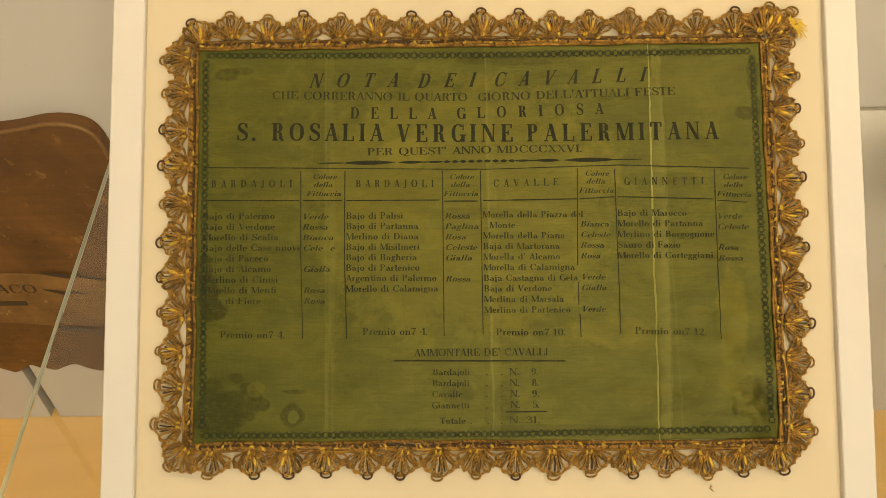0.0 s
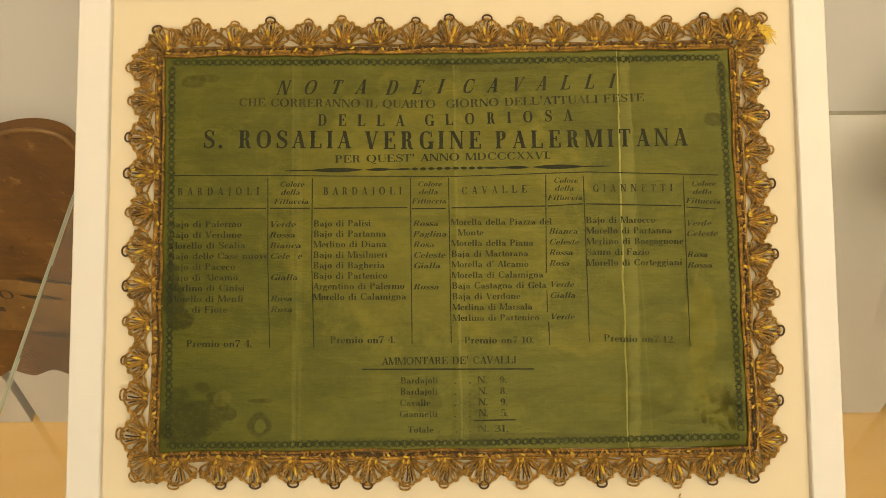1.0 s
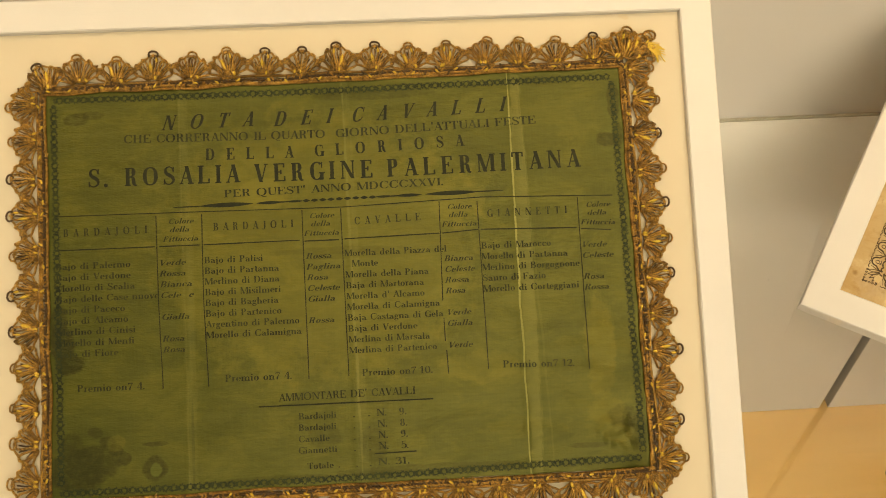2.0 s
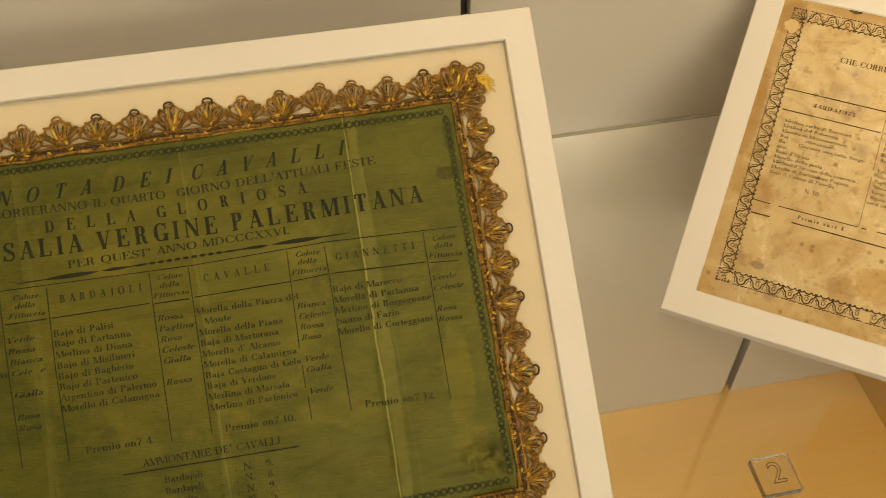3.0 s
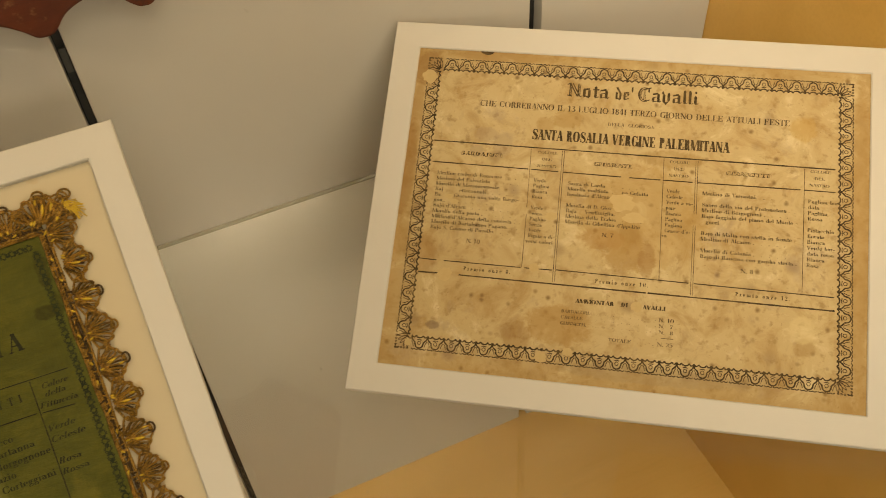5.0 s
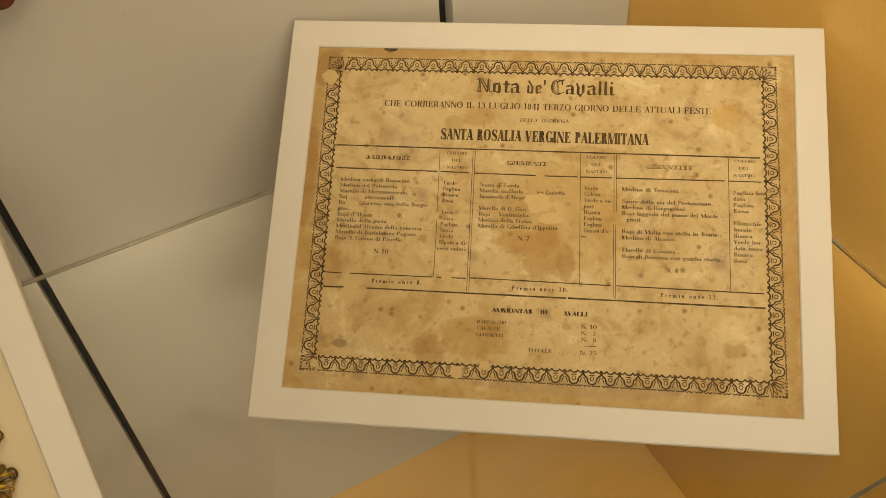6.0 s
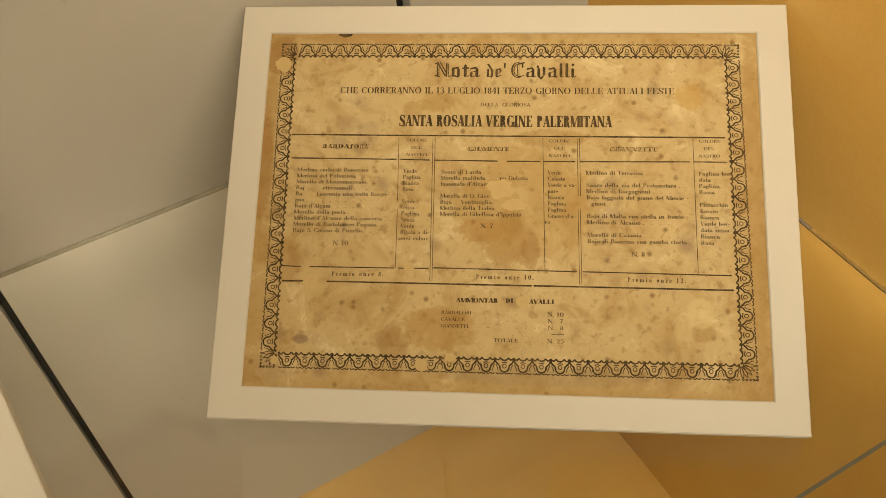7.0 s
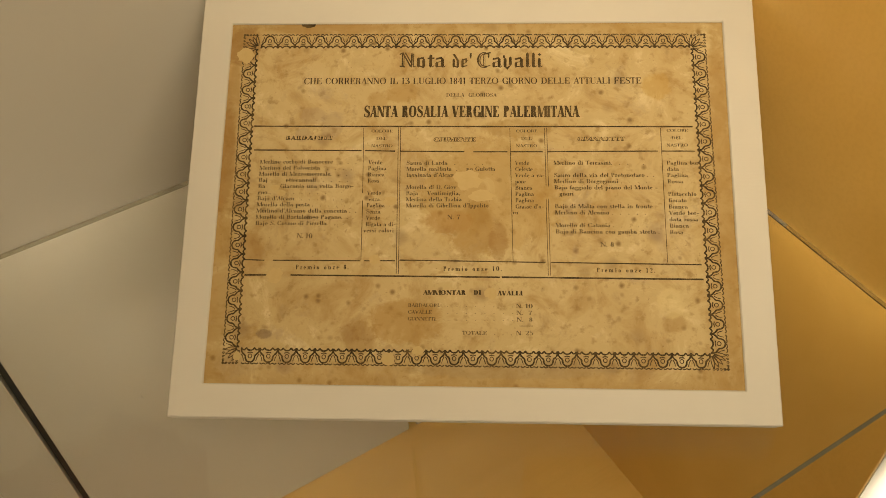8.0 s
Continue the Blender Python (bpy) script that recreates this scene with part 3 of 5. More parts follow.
    return max(z, 0.0003)


def silk_place(s, t):
    """The silk's outline, a little uneven: s and t from 0 to 1."""
    u0, u1 = -0.2114 * t - 0.2100 * (1 - t), 0.2035 * t + 0.2080 * (1 - t)
    v0, v1 = -0.1378 * (1 - s) - 0.1368 * s, 0.1490 * (1 - s) + 0.1528 * s
    u = u0 + (u1 - u0) * s + 0.0012 * noise.noise(Vector((t * 7, s * 2, 1)))
    v = v0 + (v1 - v0) * t + 0.0014 * noise.noise(Vector((s * 9, t * 2, 5)))
    return u, v


def grid_mesh(name, place, height, nu, nv, mat):
    verts, faces = [], []
    for j in range(nv + 1):
        for i in range(nu + 1):
            u, v = place(i / nu, j / nv)
            verts.append((u, v, height(u, v)))
    for j in range(nv):
        for i in range(nu):
            a = j * (nu + 1) + i
            faces.append((a, a + 1, a + nu + 2, a + nu + 1))
    return list_mesh(name, verts, faces, mat)


silk = data_part("silk_cloth", grid_mesh("silk_cloth", silk_place, silk_height, 300, 130, SILKM), frame_green, label="green silk with fold lines, dark stains and black print", m=Matrix.Translation((0, -0.0045, 0)))
def paper_height(u, v):
    return 0.0004 + 0.0005 * (noise.noise(Vector((u * 12, v * 12, 2))) + 1) * 0.5


paper = data_part("paper_sheet", grid_mesh("paper_sheet", lambda s, t: (-0.2035 + 0.407 * s, -0.1515 + 0.303 * t), paper_height, 60, 45, PAPERM), frame_paper, label="yellowed foxed paper with black print", m=Matrix.Translation((0, 0, 0.0030)))

# ---- print: glyphs of the built-in font with slab serifs ----
GLYPHS = {}


def raw_glyph(body, weight):
    cu = bpy.data.curves.new("glyph", "FONT")
    cu.body, cu.offset, cu.resolution_u = body, weight, 2
    ob = new("glyph", cu)
    bpy.context.view_layer.update()
    me = bpy.data.meshes.new_from_object(ob.evaluated_get(bpy.context.evaluated_depsgraph_get()))
    verts = [(v.co.x, v.co.y) for v in me.vertices]
    faces = [tuple(p.vertices) for p in me.polygons]
    bpy.data.objects.remove(ob)
    bpy.data.curves.remove(cu)
    bpy.data.meshes.remove(me)
    return verts, faces


def reach(verts):
    return max(x for x, y in verts) - min(x for x, y in verts)


def catmull(pts, per=5):
    out = []
    for i in range(len(pts) - 1):
        p0, p1, p2, p3 = (Vector(pts[max(min(j, len(pts) - 1), 0)]) for j in (i - 1, i, i + 1, i + 2))
        for k in range(per):
            t = k / per
            out.append(0.5 * (2 * p1 + (p2 - p0) * t + (2 * p0 - 5 * p1 + 4 * p2 - p3) * t * t + (3 * p1 - p0 - 3 * p2 + p3) * t ** 3))
    return out + [Vector(pts[-1])]


class Punch:
    """Cuts one letter out of thick stems (T), hairlines (t) and thin serifs (s); the cap height is 1."""

    def __init__(self, T, t, s):
        self.T, self.t, self.s, self.v, self.f = T, t, s, [], []

    def quad(self, *pts):
        n = len(self.v)
        self.v += pts
        self.f.append(tuple(range(n, n + len(pts))))

    def bar(self, x0, x1, y0, y1):
        self.quad((x0, y0), (x1, y0), (x1, y1), (x0, y1))

    def stem(self, x, y0=0.0, y1=1.0, foot=1, head=1, w=None):
        w, s, t = w or self.T, self.s, self.t
        self.bar(x, x + w, y0, y1)
        if foot:
            self.bar(x - s, x + w + s, y0, y0 + t)
        if head:
            self.bar(x - s, x + (w + s if head == 1 else w), y1 - t, y1)

    def hair(self, x0, y0, x1, y1, w=None):
        self.ribbon([(x0, y0, w or self.t), (x1, y1, w or self.t)])

    def slope(self, x0, y0, x1, y1, w):
        self.quad((x0 - w / 2, y0), (x0 + w / 2, y0), (x1 + w / 2, y1), (x1 - w / 2, y1))

    def ribbon(self, pts):
        n = len(self.v)
        for i, (x, y, w) in enumerate(pts):
            a, b = pts[max(i - 1, 0)], pts[min(i + 1, len(pts) - 1)]
            dx, dy = b[0] - a[0], b[1] - a[1]
            k = math.hypot(dx, dy) or 1
            self.v += [(x - dy / k * w / 2, y + dx / k * w / 2), (x + dy / k * w / 2, y - dx / k * w / 2)]
        for i in range(len(pts) - 1):
            q = n + 2 * i
            self.f.append((q, q + 2, q + 3, q + 1))

    def curve(self, pts, per=4):
        self.ribbon([tuple(q) for q in catmull(pts, per)])

    def bowl(self, cx, cy, rx, ry, a0=0, a1=360, T=None):
        pts = []
        m = max(6, int(abs(a1 - a0) / 18))
        for i in range(m + 1):
            a = radians(a0 + (a1 - a0) * i / m)
            w = self.t + ((T or self.T) * 1.05 - self.t) * abs(math.cos(a)) ** 1.6
            pts.append((cx + (rx - w / 2) * math.cos(a), cy + (ry - self.t / 2) * math.sin(a), w))
        self.ribbon(pts)

    def blob(self, x, y, r):
        self.quad(*[(x + r * math.cos(a * math.pi / 4), y + r * math.sin(a * math.pi / 4)) for a in range(8)])


def cut(c, T, t, s):
    """The letter c as a Punch and its advance, or None where the built-in font serves."""
    p = Punch(T, t, s)
    st, hr, sl, bw, cv, X = p.stem, p.hair, p.slope, p.bowl, p.curve, 0.62
    h = t / 2
    if c == "A":
        hr(0.09, 0, 0.38, 0.98); sl(0.60, 0, 0.37, 1, T); hr(0.19, 0.33, 0.55, 0.33); p.bar(0.0, 0.2, 0, t); p.bar(0.60 - T / 2 - s, 0.60 + T / 2 + s, 0, t); w = 0.72
    elif c in "BPR":
        st(0.09, head=2); hr(0.09, 1 - h, 0.36, 1 - h); hr(0.09, 0.49, 0.36, 0.49); bw(0.34, 0.745, 0.26, 0.255, -90, 90); w = 0.68
        if c == "B":
            hr(0.09, h, 0.36, h); bw(0.35, 0.255, 0.30, 0.255, -90, 90); w = 0.72
        if c == "R":
            cv([(0.34, 0.49, t), (0.47, 0.42, T * 0.8), (0.50, 0.22, T), (0.56, 0.05, T * 0.7), (0.68, 0.03, t)]); w = 0.74
    elif c in "CG":
        bw(0.42, 0.5, 0.37, 0.51, 48, 312); hr(0.69, 0.66, 0.69, 0.98); cv([(0.64, 0.12, t), (0.70, 0.22, t), (0.72, 0.32, t)]) if c == "C" else st(0.58, 0.0, 0.42, 0, 1); w = 0.78
    elif c == "D":
        st(0.09, head=2); hr(0.09, 1 - h, 0.38, 1 - h); hr(0.09, h, 0.38, h); bw(0.36, 0.5, 0.39, 0.5, -90, 90); w = 0.82
    elif c in "EFL":
        st(0.09, head=1 if c == "L" else 2); w = 0.70
        if c != "L":
            hr(0.09, 1 - h, 0.60, 1 - h); hr(0.59, 0.76, 0.59, 1.0, t * 1.3); hr(0.09, 0.52, 0.44, 0.52); hr(0.43, 0.40, 0.43, 0.64, t * 1.3)
        if c != "F":
            hr(0.09, h, 0.64, h); hr(0.63, 0, 0.63, 0.27, t * 1.3)
    elif c == "H":
        st(0.09); st(0.56); hr(0.1, 0.51, 0.6, 0.51); w = 0.84
    elif c == "I":
        st(0.10); w = 0.20 + T
    elif c == "J":
        st(0.20, 0.15, 1.0, 0); cv([(0.20 + T / 2, 0.2, T), (0.18 + T / 2, 0.0, T * 0.6), (0.10, -0.10, t), (0.03, 0.0, t * 1.6)]); w = 0.30 + T
    elif c == "M":
        hr(0.10, 0, 0.10, 1, t * 1.2); p.bar(0.02, 0.19, 0, t); sl(0.43, 0, 0.15, 1, T); hr(0.43, 0.02, 0.74, 0.98); st(0.73); p.bar(0.0, 0.2, 1 - t, 1); w = 0.94
    elif c == "N":
        hr(0.12, 0, 0.12, 1, t * 1.2); p.bar(0.02, 0.22, 0, t); sl(0.66, 0, 0.16, 1, T); hr(0.67, 0, 0.67, 1, t * 1.2); p.bar(0.57, 0.77, 1 - t, 1); p.bar(0.0, 0.16, 1 - t, 1); w = 0.80
    elif c in "OQ0":
        k = 0.40 if c != "0" else 0.30
        bw(k + 0.02, 0.5, k, 0.51); w = 2 * k + 0.08
        if c == "Q":
            cv([(0.40, 0.02, t), (0.52, -0.12, T * 0.6), (0.70, -0.16, T * 0.5), (0.80, -0.08, t)])
    elif c in "Ss":
        k = 1.0 if c == "S" else X
        cv([(0.52 * k ** 0.7, 0.72 * k, t), (0.46 * k ** 0.7, 0.92 * k, t), (0.29 * k ** 0.7, 0.985 * k, t), (0.13 * k ** 0.7, 0.86 * k, T * 0.6), (0.16 * k ** 0.7, 0.65 * k, T * 0.9), (0.32 * k ** 0.7, 0.52 * k, T), (0.50 * k ** 0.7, 0.38 * k, T * 0.9), (0.53 * k ** 0.7, 0.16 * k, T * 0.6), (0.32 * k ** 0.7, 0.015 * k, t), (0.12 * k ** 0.7, 0.09 * k, t), (0.06 * k ** 0.7, 0.30 * k, t)])
        hr(0.54 * k ** 0.7, 0.70 * k, 0.54 * k ** 0.7, 0.98 * k); hr(0.06 * k ** 0.7, 0.02, 0.06 * k ** 0.7, 0.3 * k); w = 0.64 * k ** 0.7
    elif c == "T":
        st(0.31 - T / 2, head=0); hr(0.02, 1 - h, 0.60, 1 - h); hr(0.03, 0.74, 0.03, 1.0, t * 1.3); hr(0.59, 0.74, 0.59, 1.0, t * 1.3); w = 0.66
    elif c == "U":
        st(0.09, 0.25, 1, 0); cv([(0.09 + T / 2, 0.3, T), (0.13 + T / 2, 0.10, T * 0.7), (0.38, h, t), (0.60, 0.12, t), (0.63, 0.35, t), (0.63, 1.0, t)], 5); p.bar(0.54, 0.72, 1 - t, 1); w = 0.76
    elif c in "Vv":
        k = 1.0 if c == "V" else X
        sl(0.36 * k ** 0.6, 0, 0.14, k, T); hr(0.38 * k ** 0.6, 0.02, 0.64 * k ** 0.6, k); p.bar(0.0, 0.28 * k ** 0.4, k - t, k); p.bar(0.54 * k ** 0.6, 0.74 * k ** 0.6, k - t, k); w = 0.74 * k ** 0.6
    elif c == "X":
        sl(0.60, 0, 0.16, 1, T); hr(0.12, 0, 0.58, 1); p.bar(0.02, 0.22, 0, t); p.bar(0.60 - T / 2 - s, 0.60 + T / 2 + s, 0, t); p.bar(0.16 - T / 2 - s, 0.16 + T / 2 + s, 1 - t, 1); p.bar(0.48, 0.68, 1 - t, 1); w = 0.74
    elif c in "Zz":
        k = 1.0 if c == "Z" else X
        e = k ** 0.6
        sl(0.12 * e, 0, 0.50 * e, k, T); hr(0.05, k - h, 0.56 * e, k - h); hr(0.05, h, 0.60 * e, h); hr(0.06, k * 0.76, 0.06, k); hr(0.59 * e, 0, 0.59 * e, k * 0.26); w = 0.66 * e
    elif c == "a":
        st(0.33, 0.0, X * 0.7, 0, 0); cv([(0.08, X * 0.76, T * 0.9), (0.20, X - h, t), (0.33 + T / 2, X * 0.68, T)]); bw(0.24, 0.17, 0.20, 0.18, 90, 270); hr(0.24, 0.34, 0.36, 0.36); hr(0.22, h, 0.36, 0.10); hr(0.33 + T, h, 0.42 + T, 0.06); w = 0.42 + T
    elif c in "bp":
        st(0.08, 0.0 if c == "b" else -0.32, 1.0 if c == "b" else X, 0 if c == "b" else 1, 2); bw(0.30, X / 2, 0.24, X / 2 + 0.01, -115, 115); w = 0.58
    elif c in "dq":
        st(0.38, 0.0 if c == "d" else -0.32, 1.0 if c == "d" else X, 1, 2); bw(0.28, X / 2, 0.25, X / 2 + 0.01, 65, 295); w = 0.48 + T
    elif c in "ce":
        bw(0.27, X / 2, 0.24, X / 2 + 0.01, 40 if c == "c" else 0, 310); w = 0.52
        if c == "e":
            hr(0.10, X * 0.52, 0.50, X * 0.52)
        else:
            p.blob(0.43, X * 0.78, T * 0.45)
    elif c == "f":
        st(0.14, 0, 0.8, 1, 0); cv([(0.14 + T / 2, 0.75, T), (0.20 + T / 2, 0.95, T * 0.6), (0.36, 0.99, t), (0.42, 0.90, T * 0.6)]); hr(0.03, X - h, 0.38, X - h); w = 0.38
    elif c == "g":
        bw(0.26, X * 0.68, 0.20, X * 0.32); bw(0.26, -0.12, 0.25, 0.17, T=T * 0.7); cv([(0.14, X * 0.42, t), (0.10, 0.12, T * 0.6), (0.30, 0.06, T * 0.8), (0.46, -0.05, T * 0.6)]); hr(0.40, X * 0.9, 0.52, X * 0.98, T * 0.5); w = 0.54
    elif c in "hnmu":
        st(0.08, 0, 1.0 if c == "h" else X, 0 if c == "u" else 1, 2)
        x = 0.08
        for k in range(2 if c == "m" else 1):
            if c == "u":
                cv([(x + T / 2, 0.2, T), (x + T * 0.7, 0.05, T * 0.6), (x + 0.2, h, t), (x + 0.32, 0.14, t)]); st(x + 0.32, 0, X, 1, 2)
            else:
                cv([(x + T, X * 0.72, t), (x + 0.22, X - h, t), (x + 0.32 + T * 0.4, X * 0.86, T * 0.7), (x + 0.32 + T / 2, X * 0.6, T)]); st(x + 0.32, 0, X * 0.64, 1, 0)
            x += 0.32
        w = x + T + 0.09
    elif c in "ij":
        st(0.08, 0 if c == "i" else -0.25, X, 1 if c == "i" else 0, 2); p.blob(0.08 + T / 2, 0.87, T * 0.55); w = 0.18 + T
    elif c == "l":
        st(0.08, 0, 1.0, 1, 2); w = 0.18 + T
    elif c == "o":
        bw(0.28, X / 2, 0.25, X / 2 + 0.01); w = 0.57
    elif c == "r":
        st(0.08, 0, X, 1, 2); cv([(0.08 + T, X * 0.7, t), (0.26, X - h, t), (0.36, X * 0.9, T * 0.7)]); w = 0.42
    elif c == "t":
        st(0.12, 0.08, 0.86, 0, 0); hr(0.02, X - h, 0.34, X - h); cv([(0.12 + T / 2, 0.14, T), (0.16 + T / 2, 0.03, T * 0.6), (0.28 + T / 2, 0.03, t), (0.34 + T / 2, 0.14, t)]); w = 0.38
    elif c == "1":
        st(0.14, head=2); hr(0.05, 0.82, 0.15, 0.95); w = 0.30 + T
    elif c == "2":
        cv([(0.08, 0.74, T * 0.7), (0.16, 0.94, t), (0.32, 0.98, t), (0.47, 0.82, T), (0.40, 0.52, T * 0.8), (0.20, 0.22, t), (0.07, 0.05, t)]); cv([(0.07, 0.08, t), (0.22, 0.10, T * 0.8), (0.42, 0.04, T), (0.53, 0.24, t)]); w = 0.60
    elif c == "3":
        cv([(0.08, 0.80, T * 0.7), (0.20, 0.97, t), (0.40, 0.90, T * 0.7), (0.42, 0.68, T * 0.8), (0.24, 0.53, t)]); cv([(0.24, 0.53, t), (0.46, 0.44, T * 0.8), (0.48, 0.16, T), (0.26, 0.0, t), (0.07, 0.14, T * 0.8)]); w = 0.58
    elif c == "4":
        st(0.32, -0.02, 1.0, 1, 0); hr(0.34, 0.98, 0.04, 0.30); hr(0.03, 0.29, 0.56, 0.29); w = 0.60
    elif c == "5":
        hr(0.14, 1 - h, 0.46, 1 - h, T * 0.6); hr(0.13, 0.98, 0.11, 0.54); cv([(0.11, 0.54, t), (0.28, 0.64, t), (0.46, 0.50, T * 0.8), (0.47, 0.20, T), (0.26, 0.0, t), (0.07, 0.14, T * 0.8)]); w = 0.57
    elif c == "7":
        hr(0.07, 0.93, 0.52, 0.93, T * 0.8); hr(0.08, 0.74, 0.08, 0.98); cv([(0.52, 0.92, t), (0.34, 0.55, T * 0.5), (0.24, 0.20, T), (0.24, 0.0, T)]); w = 0.56
    elif c == "8":
        bw(0.29, 0.75, 0.20, 0.245, T=T * 0.8); bw(0.29, 0.26, 0.24, 0.27); w = 0.58
    elif c == "9":
        bw(0.27, 0.68, 0.23, 0.31); cv([(0.49 - T / 2, 0.70, T), (0.46, 0.34, T * 0.8), (0.30, 0.06, t), (0.10, 0.06, T * 0.6)]); w = 0.57
    elif c == ".":
        p.blob(0.08, 0.07, max(T * 0.55, 0.07)); w = 0.20
    else:
        return None
    return p.v, p.f, w


def black_letter(c):
    """Broken-script letters for the second sheet's title, built of lozenge-ended stems."""
    T = 0.17
    p = Punch(T, 0.05, 0.05)

    def lz(x, y0, y1, w=T):
        p.quad((x, y0 + 0.09), (x + w / 2, y0), (x + w, y0 + 0.09), (x + w, y1 - 0.09), (x + w / 2, y1), (x, y1 - 0.09))

    def nib(x0, y0, x1, y1, h=0.14):
        p.quad((x0, y0), (x1, y1), (x1, y1 + h), (x0, y0 + h))

    if c in "odaev":
        lz(0.05, 0.0, 0.66)
        w = 0.66
        if c in "odv":
            lz(0.36, 0.0 if c != "v" else 0.12, 0.60 if c != "v" else 0.74); nib(0.12, 0.08, 0.46, -0.03, 0.10) if c != "v" else p.quad((0.06, 0.10), (0.28, -0.14), (0.52, 0.22), (0.28, 0.06))
        if c in "oe":
            nib(0.10, 0.50, 0.46, 0.58, 0.12)
        if c == "v":
            p.quad((0.02, 0.62), (0.16, 0.60), (0.10, 0.84), (0.0, 0.78))
        if c == "e":
            p.quad((0.36, 0.62), (0.52, 0.52), (0.46, 0.38), (0.34, 0.44)); p.hair(0.20, 0.28, 0.46, 0.42); nib(0.12, 0.0, 0.50, 0.12, 0.08); w = 0.60
        if c == "a":
            p.v, p.f = [], []
            lz(0.04, 0.0, 0.38, 0.15); lz(0.36, 0.0, 0.64); nib(0.06, 0.50, 0.42, 0.58, 0.12); p.hair(0.12, 0.34, 0.40, 0.40); p.hair(0.14, 0.05, 0.40, 0.10); p.hair(0.50, 0.02, 0.62, 0.13)
        if c == "d":
            p.quad((0.36, 0.52), (0.56, 0.48), (0.22, 1.0), (0.04, 0.98))
    elif c in "il":
        lz(0.06, 0.0, 0.66 if c == "i" else 1.0); p.hair(0.22, 0.03, 0.34, 0.13); w = 0.35
        if c == "i":
            p.quad((0.16, 0.76), (0.26, 0.86), (0.16, 0.96), (0.06, 0.86))
    elif c == "t":
        lz(0.10, 0.0, 0.86); nib(0.0, 0.54, 0.40, 0.56, 0.10); p.hair(0.26, 0.03, 0.40, 0.13); w = 0.42
    elif c == "N":
        lz(0.12, 0.02, 0.96, 0.07); lz(0.22, 0.02, 0.92, 0.05); lz(0.64, 0.0, 0.98, 0.10); lz(0.77, 0.0, 0.94, 0.05); p.quad((0.10, 0.98), (0.19, 0.98), (0.68, 0.08), (0.60, 0.04)); p.quad((0.26, 0.98), (0.34, 0.98), (0.74, 0.24), (0.70, 0.16)); nib(0.0, 0.06, 0.32, 0.0, 0.08); nib(-0.02, 0.82, 0.22, 0.92, 0.08); p.hair(0.82, 0.03, 0.94, 0.12); w = 0.94
    elif c == "C":
        p.bowl(0.46, 0.5, 0.42, 0.52, 60, 300, 0.11); p.bowl(0.50, 0.5, 0.32, 0.44, 70, 290, 0.06); p.bar(0.40, 0.45, 0.08, 0.92); p.bar(0.50, 0.53, 0.10, 0.94); nib(0.46, 0.84, 0.86, 0.94, 0.10); nib(0.52, 0.02, 0.84, 0.12, 0.06); lz(0.68, 0.62, 0.98, 0.10); w = 0.92
    else:
        return None
    return p.v, p.f, w


def glyph(c, weight, serif):
    key = (c, weight, serif)
    if key in GLYPHS:
        return GLYPHS[key]
    own = (black_letter(c) if serif == 0.09 else None) or cut(c, 0.15 + weight, 0.055 + weight * 0.2, serif)
    if own:
        verts, faces, adv = own
        verts, adv = [(x * CAP, y * CAP) for x, y in verts], adv * CAP
    else:
        adv = reach(raw_glyph("H" + c + "H", weight * 0.15)[0]) - reach(raw_glyph("HH", weight * 0.15)[0])
        verts, faces = ([], []) if c == " " else raw_glyph(c, weight * 0.15)
    GLYPHS[key] = (verts, faces, adv)
    return GLYPHS[key]


CAP = max(y for x, y in raw_glyph("H", 0.0)[0])
# style: extra weight, serif, slant, glyph width to height (None: stretched to the line)
STYLES = {"I": (0.04, 0.05, 0.34, 1.0), "R": (0.01, 0.055, 0.0, None), "W": (0.03, 0.05, 0.0, 1.0), "B": (0.05, 0.06, 0.0, 1.02),
          "J": (0.015, 0.035, 0.34, None), "X": (0.11, 0.05, 0.0, None), "V": (0.16, 0.07, 0.12, None), "v": (-0.02, 0.02, 0.12, None), "F": (0.05, 0.09, 0.0, None)}
SILK = (silk, silk_height, INK_SILK, INK_FAINT, 0.00035)
PAPER = (paper, paper_height, INK_PAPER, INK_PAPER, 0.0002)
PAPER_FILL = (paper, paper_height, PATCH, PATCH, 0.0003)


def set_type(sheet, style, text, u0, v0, u1, v1, h, name):
    parent, height, ink, faint, lift = sheet
    weight, serif, slant, ratio = STYLES[style]
    sy = h / CAP
    cells = [glyph(c, weight, serif) for c in text]
    total = sum(a for _, _, a in cells)
    length = math.hypot(u1 - u0, v1 - v0)
    if ratio is None or total * sy * ratio > length:
        sx, gap = length / total, 0.0
    else:
        sx = sy * ratio
        gap = (length - total * sx) / max(len(text) - 1, 1)
    cu, cv = (u1 - u0) / length, (v1 - v0) / length
    verts, faces, pen = [], [], 0.0
    for gv, gf, adv in cells:
        n = len(verts)
        for x, y in gv:
            a, b = pen + x * sx + slant * y * sy, y * sy
            u, v = (u0 + cu * a - cv * b) / 1000, (v0 + cv * a + cu * b) / 1000
            verts.append((u, v, height(u, v) + lift))
        faces += [tuple(n + k for k in f) for f in gf]
        pen += adv * sx + gap
    if faces:
        data_part(name, list_mesh(name, verts, faces, faint if (h < 6.2 and ink is not faint) else ink, smooth=False), parent)


def line(sheet, style, text, u0, v0, u1, v1, h, name="printed_line"):
    set_type(sheet, style, text, u0, v0, u1, v1, h, name)


